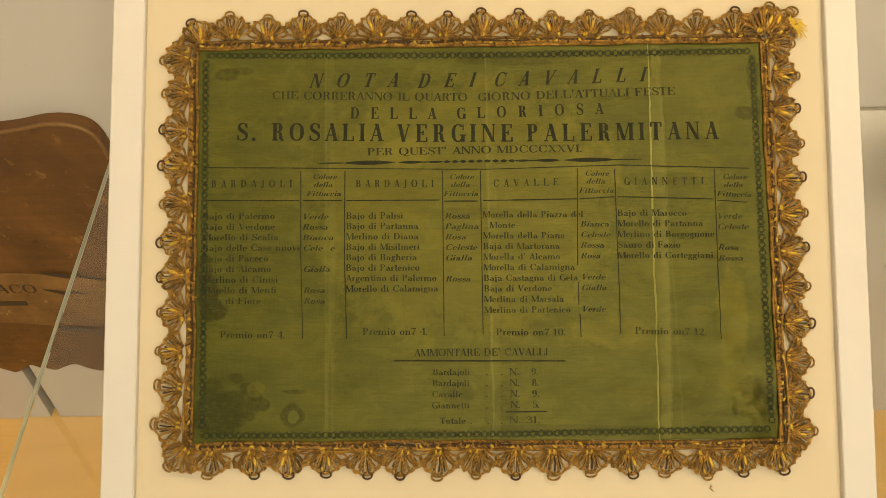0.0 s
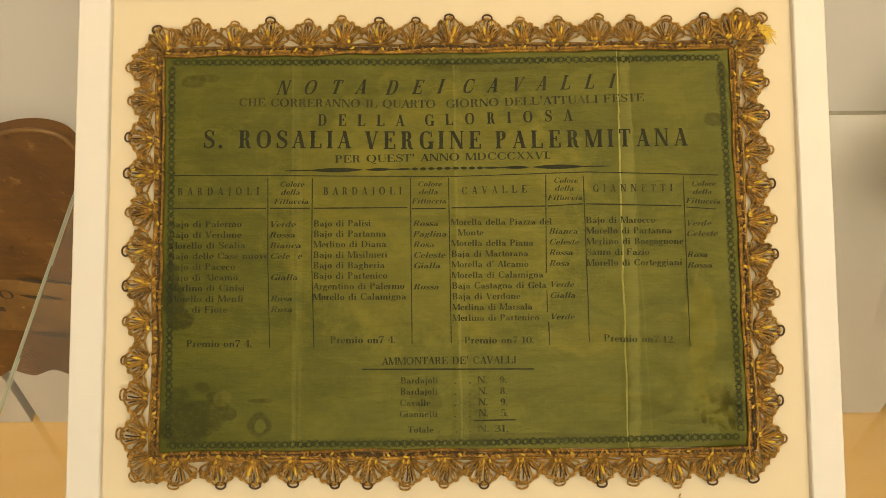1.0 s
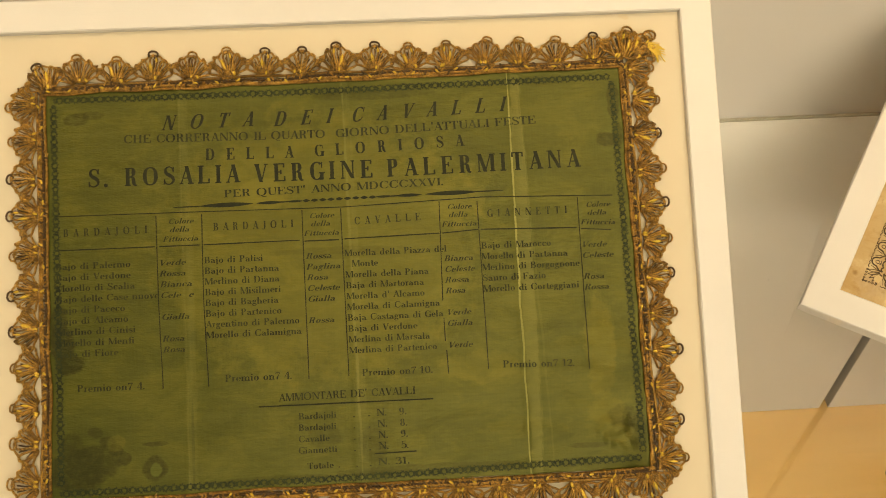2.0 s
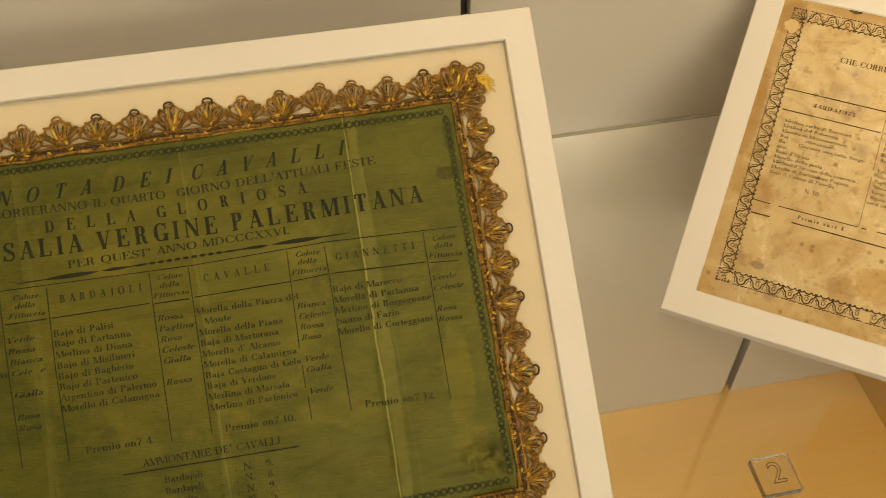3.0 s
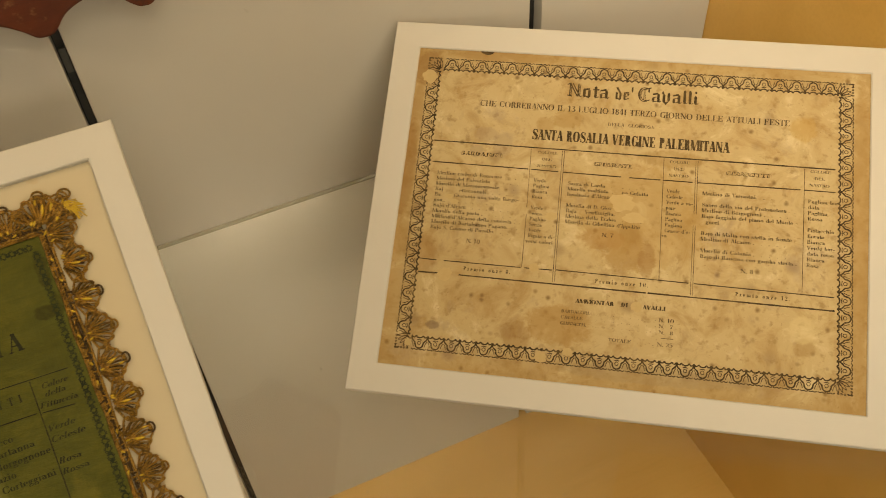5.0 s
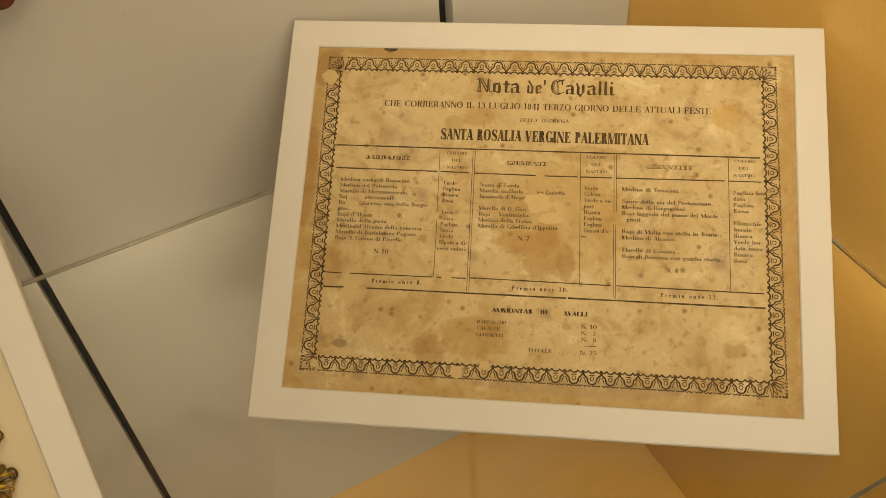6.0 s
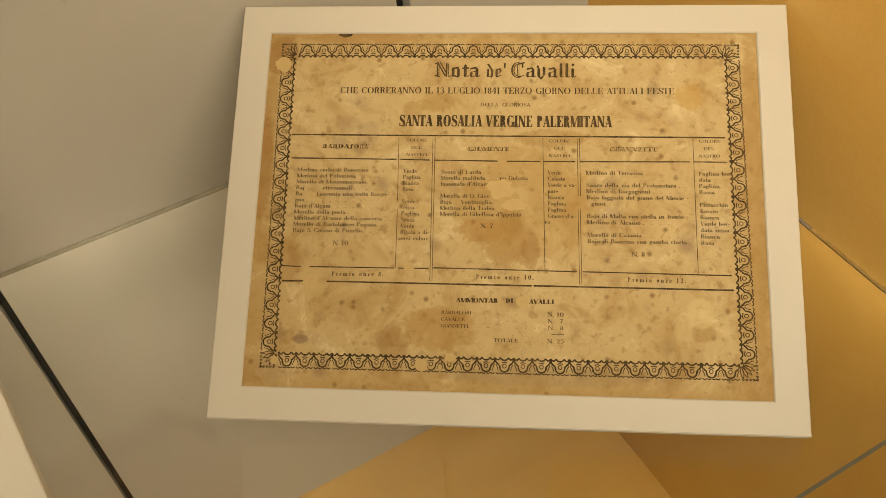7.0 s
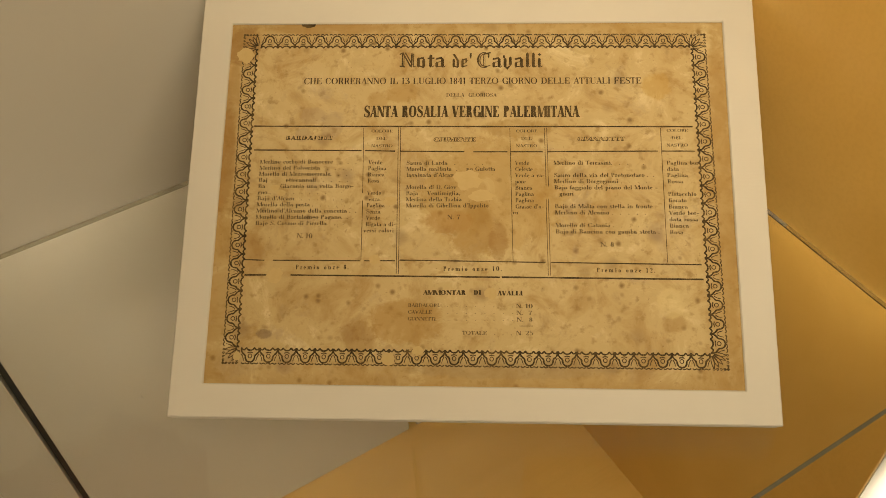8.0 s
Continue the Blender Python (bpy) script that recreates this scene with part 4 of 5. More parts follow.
def column(sheet, style, u0, v0, du, dv, h, per, ref, rows):
    """Lines one under another, all set to the width that ref takes at `per` millimetres a letter."""
    weight, serif, slant, ratio = STYLES[style]
    unit = per * len(ref) / sum(glyph(c, weight, serif)[2] for c in ref)
    for i, text in enumerate(rows):
        if text.strip():
            u, v = u0 + du * i, v0 + dv * i
            w = unit * sum(glyph(c, weight, serif)[2] for c in text)
            set_type(sheet, style, text, u, v, u + w, v, h, "printed_line")


def strip_mesh(sheet, name, strokes, ink=None):
    """Flat printed strokes: each a list of (u, v, half width) in millimetres."""
    parent, height, dark, faint, lift = sheet
    verts, faces = [], []
    for st in strokes:
        n = len(verts)
        for i, (u, v, w) in enumerate(st):
            a, b = st[max(i - 1, 0)], st[min(i + 1, len(st) - 1)]
            dx, dy = b[0] - a[0], b[1] - a[1]
            k = math.hypot(dx, dy) or 1
            for s in (-1, 1):
                x, y = (u - s * dy / k * w) / 1000, (v + s * dx / k * w) / 1000
                verts.append((x, y, height(x, y) + lift))
        for i in range(len(st) - 1):
            q = n + 2 * i
            faces.append((q, q + 2, q + 3, q + 1))
    return data_part(name, list_mesh(name, verts, faces, ink or dark, smooth=False), parent)


def rule(sheet, u0, v0, u1, v1, width):
    n = max(2, int(math.hypot(u1 - u0, v1 - v0) / 6))
    rough = random.Random(int(abs(u0 * 7 + v0 * 13)))
    strip_mesh(sheet, "printed_rule", [[(u0 + (u1 - u0) * i / n, v0 + (v1 - v0) * i / n, width / 2 * rough.uniform(0.75, 1.15)) for i in range(n + 1)]])


def swelled_rule(sheet, u0, v0, u1, v1):
    """The tapering rule with a chain of beads in the middle."""
    strokes = []
    at = lambda k: (u0 + (u1 - u0) * k, v0 + (v1 - v0) * k)
    for lo, hi, fat in ((0.0, 0.10, 0.35), (0.08, 0.24, 1.5), (0.25, 0.33, 1.0), (0.25, 0.37, 0.4), (0.34, 0.39, 0.7), (0.61, 0.66, 0.7), (0.63, 0.75, 0.4), (0.67, 0.75, 1.0), (0.76, 0.92, 1.5), (0.90, 1.0, 0.35)):
        strokes.append([(*at(lo + (hi - lo) * i / 10), 0.12 + fat * math.sin(math.pi * i / 10) ** 0.8) for i in range(11)])
    for k in range(9):
        c = 0.40 + 0.025 * k
        strokes.append([(*at(c + 0.011 * (i / 4 - 1)), 0.1 + 1.0 * math.sin(math.pi * i / 8)) for i in range(9)])
    strip_mesh(sheet, "printed_rule", strokes)


def chain_border(sheet, u0, v0, u1, v1, pitch):
    """A row of small printed links with leafy knots between them."""
    n = int(math.hypot(u1 - u0, v1 - v0) / pitch)
    rough = random.Random(int(abs(u0 + 3 * v0)))
    strokes = []
    for i in range(n):
        cu, cv = u0 + (u1 - u0) * (i + 0.5) / n, v0 + (v1 - v0) * (i + 0.5) / n
        r = 1.75 * rough.uniform(0.9, 1.1)
        strokes.append([(cu + r * math.cos(a * math.pi / 5), cv + r * math.sin(a * math.pi / 5), rough.uniform(0.18, 0.42)) for a in range(11)])
        for k in range(10):
            w = 6.283 * k / 10 + rough.uniform(-0.2, 0.2)
            d = rough.uniform(0.5, 1.0)
            strokes.append([(cu + r * math.cos(w), cv + r * math.sin(w), 0.25), (cu + (r + d) * math.cos(w + 0.1), cv + (r + d) * math.sin(w + 0.1), 0.36), (cu + (r + d + 0.3) * math.cos(w + 0.3), cv + (r + d + 0.3) * math.sin(w + 0.3), 0.08)])
        au, av = u0 + (u1 - u0) * i / n, v0 + (v1 - v0) * i / n
        for k in range(8):
            w = 6.283 * (k + 0.5) / 8 + rough.uniform(-0.25, 0.25)
            d = rough.uniform(1.3, 2.6)
            strokes.append([(au + 0.3 * math.cos(w), av + 0.3 * math.sin(w), 0.15), (au + d * math.cos(w) * 0.6, av + d * math.sin(w) * 0.6, 0.42), (au + d * math.cos(w + 0.2), av + d * math.sin(w + 0.2), 0.12)])
    strip_mesh(sheet, "printed_border", strokes, INK_BORDER)


chain_border(SILK, -204, 143.2, -4, 143.0, 5.6)
chain_border(SILK, -4, 143.0, 196, 145.5, 5.6)
chain_border(SILK, -203, -132.5, 0, -132.5, 5.6)
chain_border(SILK, 0, -132.5, 201, -129.5, 5.6)
chain_border(SILK, -205.5, 139, -203.5, -128, 5.6)
chain_border(SILK, 196.5, 141, 202, -126, 5.6)


def arch_border(sheet, u0, v0, u1, v1, count, inward):
    """Printed border: pointed arches with a rosette, leaves between them and a scrolled outer edge. inward: towards the sheet's middle."""
    dx, dy = (u1 - u0) / count, (v1 - v0) / count
    k = math.hypot(dx, dy)
    ax, ay = dx / k, dy / k
    strokes = []
    rough = random.Random(int(abs(u0 * 3 + v1)))

    def put(cu, cv, pts, w0, w1=None):
        w1 = w0 if w1 is None else w1
        pts = [(q[0], q[1]) for q in catmull([Vector((x, y, 0)) for x, y in pts], 3)]
        m = len(pts) - 1
        strokes.append([(cu + ax * x * k + inward[0] * y * 12.4, cv + ay * x * k + inward[1] * y * 12.4, (w0 + (w1 - w0) * i / max(m, 1)) * rough.uniform(0.9, 1.35)) for i, (x, y) in enumerate(pts)])

    for i in range(count):
        cu, cv = u0 + dx * (i + 0.5), v0 + dy * (i + 0.5)
        for q in (-1, 1):
            put(cu, cv, [(0, 0.09), (q * 0.14, 0.14), (q * 0.235, 0.29), (q * 0.265, 0.48), (q * 0.36, 0.58), (q * 0.46, 0.72), (q * 0.49, 0.97)], 0.54, 0.54)
            put(cu, cv, [(q * 0.49, 0.97), (q * 0.42, 0.86), (q * 0.31, 0.84), (q * 0.22, 0.95), (q * 0.14, 0.85), (0, 0.80)], 0.46, 0.56)
            put(cu, cv, [(q * 0.47, 0.56), (q * 0.39, 0.40), (q * 0.33, 0.16)], 0.34, 0.24)
            put(cu, cv, [(q * 0.46, 0.06), (q * 0.36, -0.02), (q * 0.24, 0.04), (q * 0.14, -0.02), (q * 0.02, 0.03)], 0.36)
        put(cu, cv, [(0.10 * math.cos(a * math.pi / 4), 0.46 + 0.12 * math.sin(a * math.pi / 4)) for a in range(9)], 0.28)
        put(cu, cv, [(-0.15, 0.65), (0.0, 0.69), (0.15, 0.65)], 0.36)
    strip_mesh(sheet, "printed_border", strokes)


def corner_leaf(sheet, u, v, su, sv):
    """The palmette that fills a corner of the border, opening towards the sheet's middle."""
    strokes = []
    for k in range(5):
        w = radians(8 + 18.5 * k)
        c, s = math.cos(w), math.sin(w)
        for side in (-1, 1):
            pts = []
            for i in range(8):
                t = i / 7
                d, off = 2 + 9.5 * t, side * 1.15 * math.sin(math.pi * min(t * 0.9 + 0.1, 1))
                pts.append((u + su * (12.2 - d * c + off * s), v + sv * (12.2 - d * s - off * c), 0.32))
            strokes.append(pts)
    for k in range(5):
        d = 0.4 + 2.6 * k
        for x, y in ((d, 0.5), (0.5, d)):
            strokes.append([(u + su * (x + 0.9 * math.cos(w * 1.05)), v + sv * (y + 0.6 * math.sin(w * 1.05)), 0.36) for w in range(6)])
    strokes.append([(u + su * 0.2, v + sv * 3.4, 0.5), (u + su * 0.3, v + sv * 0.4, 0.7), (u + su * 3.4, v + sv * 0.2, 0.5)])
    strip_mesh(sheet, "printed_border", strokes)


arch_border(PAPER, -174, 137.8, 173, 135.4, 25, (0, -1))
arch_border(PAPER, -173, -132.4, 175, -134.0, 25, (0, 1))
arch_border(PAPER, -188.3, 125, -186.7, -120, 17, (1, 0))
arch_border(PAPER, 185.6, 122.5, 187.6, -122, 17, (-1, 0))
corner_leaf(PAPER, -188.5, 138.2, 1, -1)
corner_leaf(PAPER, 185.5, 135.4, -1, -1)
corner_leaf(PAPER, 187.8, -134.2, -1, 1)
corner_leaf(PAPER, -186.7, -132.6, 1, 1)

line(SILK, "I", "NOTA", -129.8, 118.9, -65.0, 119.5, 10.60, "printed_title")
line(SILK, "I", "DEI", -50.5, 118.6, -8.9, 119.3, 10.60, "printed_title")
line(SILK, "I", "CAVALLI", 5.2, 119.3, 116.9, 123.1, 10.60, "printed_title")
line(SILK, "R", "CHE CORRERANNO IL QUARTO", -156.7, 110.5, -13.1, 108.7, 5.90)
line(SILK, "R", "GIORNO DELL'ATTUALI FESTE", -6.1, 108.7, 139.5, 112.9, 5.90)
line(SILK, "B", "DELLA", -99.4, 96.0, -36.4, 95.3, 8.50)
line(SILK, "B", "GLORIOSA", -21.5, 95.3, 86.4, 98.7, 8.40)
line(SILK, "B", "S. ROSALIA", -182.0, 79.9, -75.4, 79.1, 13.00, "printed_title")
line(SILK, "B", "VERGINE", -65.0, 78.6, 19.8, 78.3, 13.00, "printed_title")
line(SILK, "B", "PALERMITANA", 29.7, 78.3, 169.8, 79.8, 13.00, "printed_title")
line(SILK, "R", "PER QUEST' ANNO MDCCCXXVI.", -86.9, 68.6, 70.1, 70.6, 5.40)
swelled_rule(SILK, -123.2, 62.9, 113.1, 65.0)
rule(SILK, -205.6, 59.9, -103.0, 59.1, 0.67)
rule(SILK, -103.0, 59.1, -0.3, 57.9, 0.67)
rule(SILK, -0.3, 57.9, 96.8, 60.8, 0.67)
rule(SILK, 96.8, 60.8, 191.9, 58.0, 0.67)
rule(SILK, -203.9, 35.8, -136.2, 35.5, 0.83)
rule(SILK, -133.3, 35.5, -104.9, 35.4, 0.83)
rule(SILK, -102.0, 35.4, -34.2, 35.5, 0.83)
rule(SILK, -30.9, 34.7, -6.6, 34.6, 0.83)
rule(SILK, -2.5, 35.0, 65.4, 36.0, 0.83)
rule(SILK, 67.5, 36.0, 93.1, 37.5, 0.83)
rule(SILK, 95.1, 37.5, 164.3, 35.6, 0.83)
rule(SILK, 167.6, 34.7, 189.0, 33.0, 0.83)
rule(SILK, -135.1, 57.5, -134.6, -3.3, 0.71)
rule(SILK, -134.6, -3.3, -132.8, -64.3, 0.71)
rule(SILK, -103.0, 57.4, -103.1, -3.4, 0.71)
rule(SILK, -103.1, -3.4, -101.2, -64.5, 0.71)
rule(SILK, -32.0, 57.2, -31.3, -62.8, 0.71)
rule(SILK, -4.4, 57.1, -3.3, -62.1, 0.71)
rule(SILK, 66.2, 58.9, 65.4, -12.3, 0.71)
rule(SILK, 65.6, -24.6, 65.8, -40.9, 0.71)
rule(SILK, 66.5, -47.4, 67.0, -64.0, 0.71)
rule(SILK, 93.5, 57.9, 95.5, -62.1, 0.71)
rule(SILK, 166.2, 57.7, 167.4, -65.7, 0.71)
line(SILK, "W", "BARDAJOLI", -200.0, 45.3, -141.2, 45.5, 5.40)
line(SILK, "W", "BARDAJOLI", -95.1, 45.3, -38.3, 45.1, 5.40)
line(SILK, "W", "CAVALLE", 5.0, 44.9, 52.4, 46.0, 5.40)
line(SILK, "W", "GIANNETTI", 100.2, 46.2, 158.4, 46.4, 5.40)
line(SILK, "J", "Colore", -126.8, 51.3, -109.1, 51.2, 3.80)
line(SILK, "J", "della", -126.0, 45.4, -112.0, 45.4, 3.80)
line(SILK, "J", "Fittuccia", -130.8, 38.8, -105.8, 38.7, 3.70)
line(SILK, "J", "Colore", -27.1, 50.9, -9.4, 50.8, 3.70)
line(SILK, "J", "della", -26.3, 45.1, -12.3, 45.0, 3.80)
line(SILK, "J", "Fittuccia", -31.3, 38.4, -6.2, 38.3, 3.70)
line(SILK, "J", "Colore", 71.5, 53.0, 89.2, 52.9, 3.70)
line(SILK, "J", "della", 72.2, 47.2, 86.2, 47.1, 3.80)
line(SILK, "J", "Fittuccia", 67.1, 40.5, 92.3, 40.4, 3.70)
line(SILK, "J", "Colore", 171.8, 50.1, 189.5, 50.1, 3.70)
line(SILK, "J", "della", 172.4, 44.3, 186.5, 44.2, 3.70)
line(SILK, "J", "Fittuccia", 167.3, 37.7, 192.4, 36.7, 3.70)
column(SILK, "R", -205.7, 22.1, 0.037, -7.675, 4.60, 3.473, 'Bajo di Verdone', ['Bajo di Palermo', 'Bajo di Verdone', 'Morello di Scalia', 'Bajo delle Case nuove', 'Bajo di Paceco', 'Bajo di Alcamo', 'Merlino di Cinisi', 'Morello di Menfi', 'Bajo di Fiore'])
column(SILK, "J", -134.0, 21.9, 0.175, -7.637, 4.10, 3.780, 'Verde', ['Verde', 'Rossa', 'Bianca', 'Cele  e', '', 'Gialla', '', 'Rosa', 'Rosa'])
column(SILK, "R", -102.0, 22.1, -0.014, -7.557, 4.60, 3.281, 'Bajo di Partanna', ['Bajo di Palisi', 'Bajo di Partanna', 'Merlino di Diana', 'Bajo di Misilmeri', 'Bajo di Bagheria', 'Bajo di Partenico', 'Argentino di Palermo', 'Morello di Calamigna'])
column(SILK, "J", -30.6, 21.9, 0.033, -7.600, 4.10, 3.500, 'Paglina', ['Rossa', 'Paglina', 'Rosa', 'Celeste', 'Gialla', '', 'Rossa'])
column(SILK, "R", -3.0, 22.6, 0.067, -7.656, 4.50, 3.115, 'Merlina di Partenico', ['Morella della Piazza del', '  Monte', 'Morella della Piana', 'Baja di Martorana', "Morella d' Alcamo", 'Morella di Calamigna', 'Baja Castagna di Gela', 'Baja di Verdone', 'Merlina di Marsala', 'Merlina di Partenico'])
column(SILK, "J", 67.5, 15.7, -0.025, -7.688, 4.10, 3.100, 'Celeste', ['Bianca', 'Celeste', 'Rossa', 'Rosa', '', 'Verde', 'Gialla', '', 'Verde'])
column(SILK, "R", 94.8, 23.4, -0.050, -7.725, 4.60, 3.352, 'Merlino di Borgognone', ['Bajo di Marocco', 'Morello di Partanna', 'Merlino di Borgognone', 'Sauro di Fazio', 'Morello di Corteggiani'])
column(SILK, "J", 166.8, 21.1, 0.075, -7.625, 4.10, 3.257, 'Celeste', ['Verde', 'Celeste', '', 'Rosa', 'Rossa'])
line(SILK, "R", "Premio on7 4.", -192.0, -63.7, -145.4, -63.9, 4.90)
line(SILK, "R", "Premio on7 4.", -89.8, -61.7, -43.1, -61.9, 4.90)
line(SILK, "R", "Premio on7 10.", 6.0, -62.5, 56.0, -62.7, 4.80)
line(SILK, "R", "Premio on7 12.", 105.7, -61.7, 156.9, -63.2, 4.90)
line(SILK, "R", "AMMONTARE DE' CAVALLI", -52.9, -77.2, 43.2, -76.8, 5.20)
rule(SILK, -67.1, -80.3, 55.3, -80.9, 0.92)
column(SILK, "R", -39.6, -90.5, -0.300, -7.867, 4.40, 2.967, 'Bardajoli', ['Bardajoli', 'Bardajoli', 'Cavalle', 'Giannetti'])
line(SILK, "R", "Totale", -34.4, -124.9, -16.3, -125.0, 4.30)
column(SILK, "R", -1.5, -90.7, -0.067, -7.867, 4.40, 2.420, '.   .', ['.   .', '.   .', '.   .', '.   .'])
column(SILK, "R", 15.1, -90.8, 0.167, -7.733, 4.90, 3.000, 'N.   9.', ['N.   9.', 'N.   8.', 'N.   9.', 'N.   5.'])
line(SILK, "R", "N. 31.", 14.7, -124.7, 36.9, -124.8, 4.80)
rule(SILK, 12.4, -116.8, 41.8, -116.5, 0.83)
line(SILK, "R", ".    .   .", -13.1, -125.0, 10.3, -125.1, 4.40)
line(PAPER, "F", "Nota", -59.7, 107.7, -22.0, 107.4, 13.60, "printed_title")
line(PAPER, "F", "de'", -17.4, 107.4, -0.9, 107.3, 12.00, "printed_title")
line(PAPER, "F", "Cavalli", 2.3, 107.2, 55.6, 106.9, 13.40, "printed_title")
line(PAPER, "R", "CHE CORRERANNO IL 13 LUGLIO 1841 TERZO GIORNO DELLE ATTUALI FESTE", -137.2, 93.7, 133.6, 92.6, 5.40)
line(PAPER, "R", "DELLA  GLORIOSA", -21.6, 82.2, 18.7, 82.0, 3.00)
line(PAPER, "X", "SANTA ROSALIA VERGINE PALERMITANA", -87.2, 65.0, 83.6, 64.3, 9.70, "printed_title")
rule(PAPER, -175.2, 57.5, 171.8, 55.8, 1.21)
rule(PAPER, -173.8, 37.3, -88.0, 36.6, 1.02)
rule(PAPER, -85.3, 36.6, -61.4, 36.1, 1.02)
rule(PAPER, -56.9, 36.0, -6.7, 35.5, 1.02)
rule(PAPER, 0.4, 35.4, 27.1, 35.4, 1.02)
rule(PAPER, 29.4, 35.4, 54.6, 35.3, 1.02)
rule(PAPER, 58.2, 35.3, 144.0, 35.6, 1.02)
rule(PAPER, 146.7, 35.6, 172.4, 35.5, 1.02)
rule(PAPER, -86.9, 55.8, -85.8, 1.3, 0.47)
rule(PAPER, -85.6, -4.7, -85.2, -52.6, 0.47)
rule(PAPER, -59.2, 56.2, -57.8, -63.1, 0.47)
rule(PAPER, -57.4, 56.1, -56.1, -63.1, 0.47)
rule(PAPER, 29.0, 55.4, 31.1, -53.0, 0.47)
rule(PAPER, 56.2, 55.3, 56.9, 6.8, 0.47)
rule(PAPER, 58.0, 55.3, 58.7, 6.8, 0.47)
rule(PAPER, 56.8, -3.3, 57.6, -64.0, 0.47)
rule(PAPER, 58.5, -3.3, 59.3, -64.0, 0.47)
rule(PAPER, 146.7, 54.9, 147.3, -53.5, 0.47)
rule(PAPER, -175.4, -52.4, -159.9, -52.8, 0.93)
rule(PAPER, -153.3, -52.8, -86.0, -53.0, 0.93)
rule(PAPER, -83.0, -53.0, -59.0, -52.9, 0.93)
rule(PAPER, -55.5, -52.4, 55.6, -53.8, 0.93)
rule(PAPER, 59.9, -53.8, 172.6, -55.2, 0.93)
rule(PAPER, -174.6, -64.5, -151.7, -64.4, 1.30)
rule(PAPER, -139.0, -64.4, 21.2, -65.5, 1.30)
rule(PAPER, 22.5, -65.4, 173.3, -66.5, 1.30)
line(PAPER, "V", "BARDAJOLI", -149.3, 45.8, -111.5, 45.7, 3.40)
line(PAPER_FILL, "v", "BARDAJOLI", -148.8, 46.3, -111.7, 46.2, 2.50)
line(PAPER, "V", "GIUMENTE", -31.5, 44.1, 2.2, 44.0, 3.40)
line(PAPER_FILL, "v", "GIUMENTE", -31.0, 44.6, 2.0, 44.5, 2.50)
line(PAPER, "V", "GIANNETTI", 81.4, 44.2, 118.5, 44.1, 3.30)
line(PAPER_FILL, "v", "GIANNETTI", 81.9, 44.7, 118.3, 44.6, 2.40)
line(PAPER, "R", "COLORE", -80.8, 51.9, -63.6, 51.8, 2.40)
line(PAPER, "R", "DEL", -76.6, 45.6, -68.0, 45.6, 2.40)
line(PAPER, "R", "NASTRO", -80.4, 39.4, -63.3, 39.4, 2.40)
line(PAPER, "R", "COLORE", 33.9, 51.5, 50.8, 51.5, 2.40)
line(PAPER, "R", "DEL", 37.9, 45.3, 46.3, 45.3, 2.40)
line(PAPER, "R", "NASTRO", 33.8, 39.1, 50.7, 39.1, 2.40)
line(PAPER, "R", "COLORE", 151.3, 51.6, 168.0, 51.5, 2.30)
line(PAPER, "R", "DEL", 155.0, 45.4, 163.3, 45.4, 2.40)
line(PAPER, "R", "NASTRO", 150.8, 39.3, 167.4, 39.3, 2.40)
column(PAPER, "R", -168.5, 25.8, -0.030, -5.050, 3.30, 2.191, 'Morello di Bartolomeo Pagano.  .  .', ['Merlino corbo di Bonocore   .   .   .', 'Merlino del Polverista   .   .   .   .', 'Morello di Mezzomorreale.   .   .', 'Baj        ettecannoli   .   .   .   .', 'Ba    .  Giaconia una volta Borgo-', 'gno...   .   .   .   .   .   .   .', "Bajo d'Alcam   .   .   .   .   .   .", 'Morello della posta .   .   .   .   .', "Merlino d'Alcamo della conceria .  .", 'Morello di Bartolomeo Pagano.  .  .', 'Bajo S. Cosmo di Pirrello.   .   .'])
line(PAPER, "R", "N. 10", -135.7, -35.1, -123.3, -35.1, 3.70)
column(PAPER, "R", -82.2, 25.2, -0.040, -5.060, 3.30, 2.057, 'Paglina', ['Verde', 'Paglina', 'Bianca', 'Rosa', '', 'Verde', ' enza', 'Paglina', 'Senza', 'Verde', 'Rigata a di-'])
line(PAPER, "R", "versi colori", -84.2, -30.4, -60.5, -30.4, 3.20)
column(PAPER, "R", -52.1, 24.7, 0.057, -5.000, 3.30, 2.071, "Morella di Gibellina d'Ippolito", ['Saura di Larda   .     .   .   .', 'Morella malfinta  .    no Gulotta', "Insainata d'Alcamo", '', 'Morella di D. Giov', 'Baja    Ventimiglia,     amigna', 'Merlina della Trabia   .     .   .', "Morella di Gibellina d'Ippolito"])
line(PAPER, "R", "N. 7", -19.4, -19.9, -9.3, -19.8, 3.60)
column(PAPER, "R", 32.9, 24.5, 0.029, -5.086, 3.30, 2.073, 'Verde a va-', ['Verde', 'Celeste', 'Verde a va-', 'pore', 'Bianca', 'Paglina', 'Paglina', "Grasse d'o-"])
line(PAPER, "R", "ro", 30.9, -15.7, 35.3, -15.7, 2.80)
column(PAPER, "R", 62.9, 24.5, 0.073, -5.045, 3.30, 2.315, 'Bajo di Baucina con gamba storta .', ['Merlino di Terrasini.   .   .      .', '', 'Sauro della via del Protonotaro .  .', 'Merlino di Borgognoni .   .   .   .', 'Bajo faggiolo del piano del Monte -', '  gnori', '', 'Bajo di Malta con stella in fronte .', 'Merlino di Alcamo .   .   .   .   .', '', 'Morello di Catania .   .   .   .   .', 'Bajo di Baucina con gamba storta .'])
line(PAPER, "R", "N. 8", 97.5, -41.3, 107.8, -41.2, 3.50)
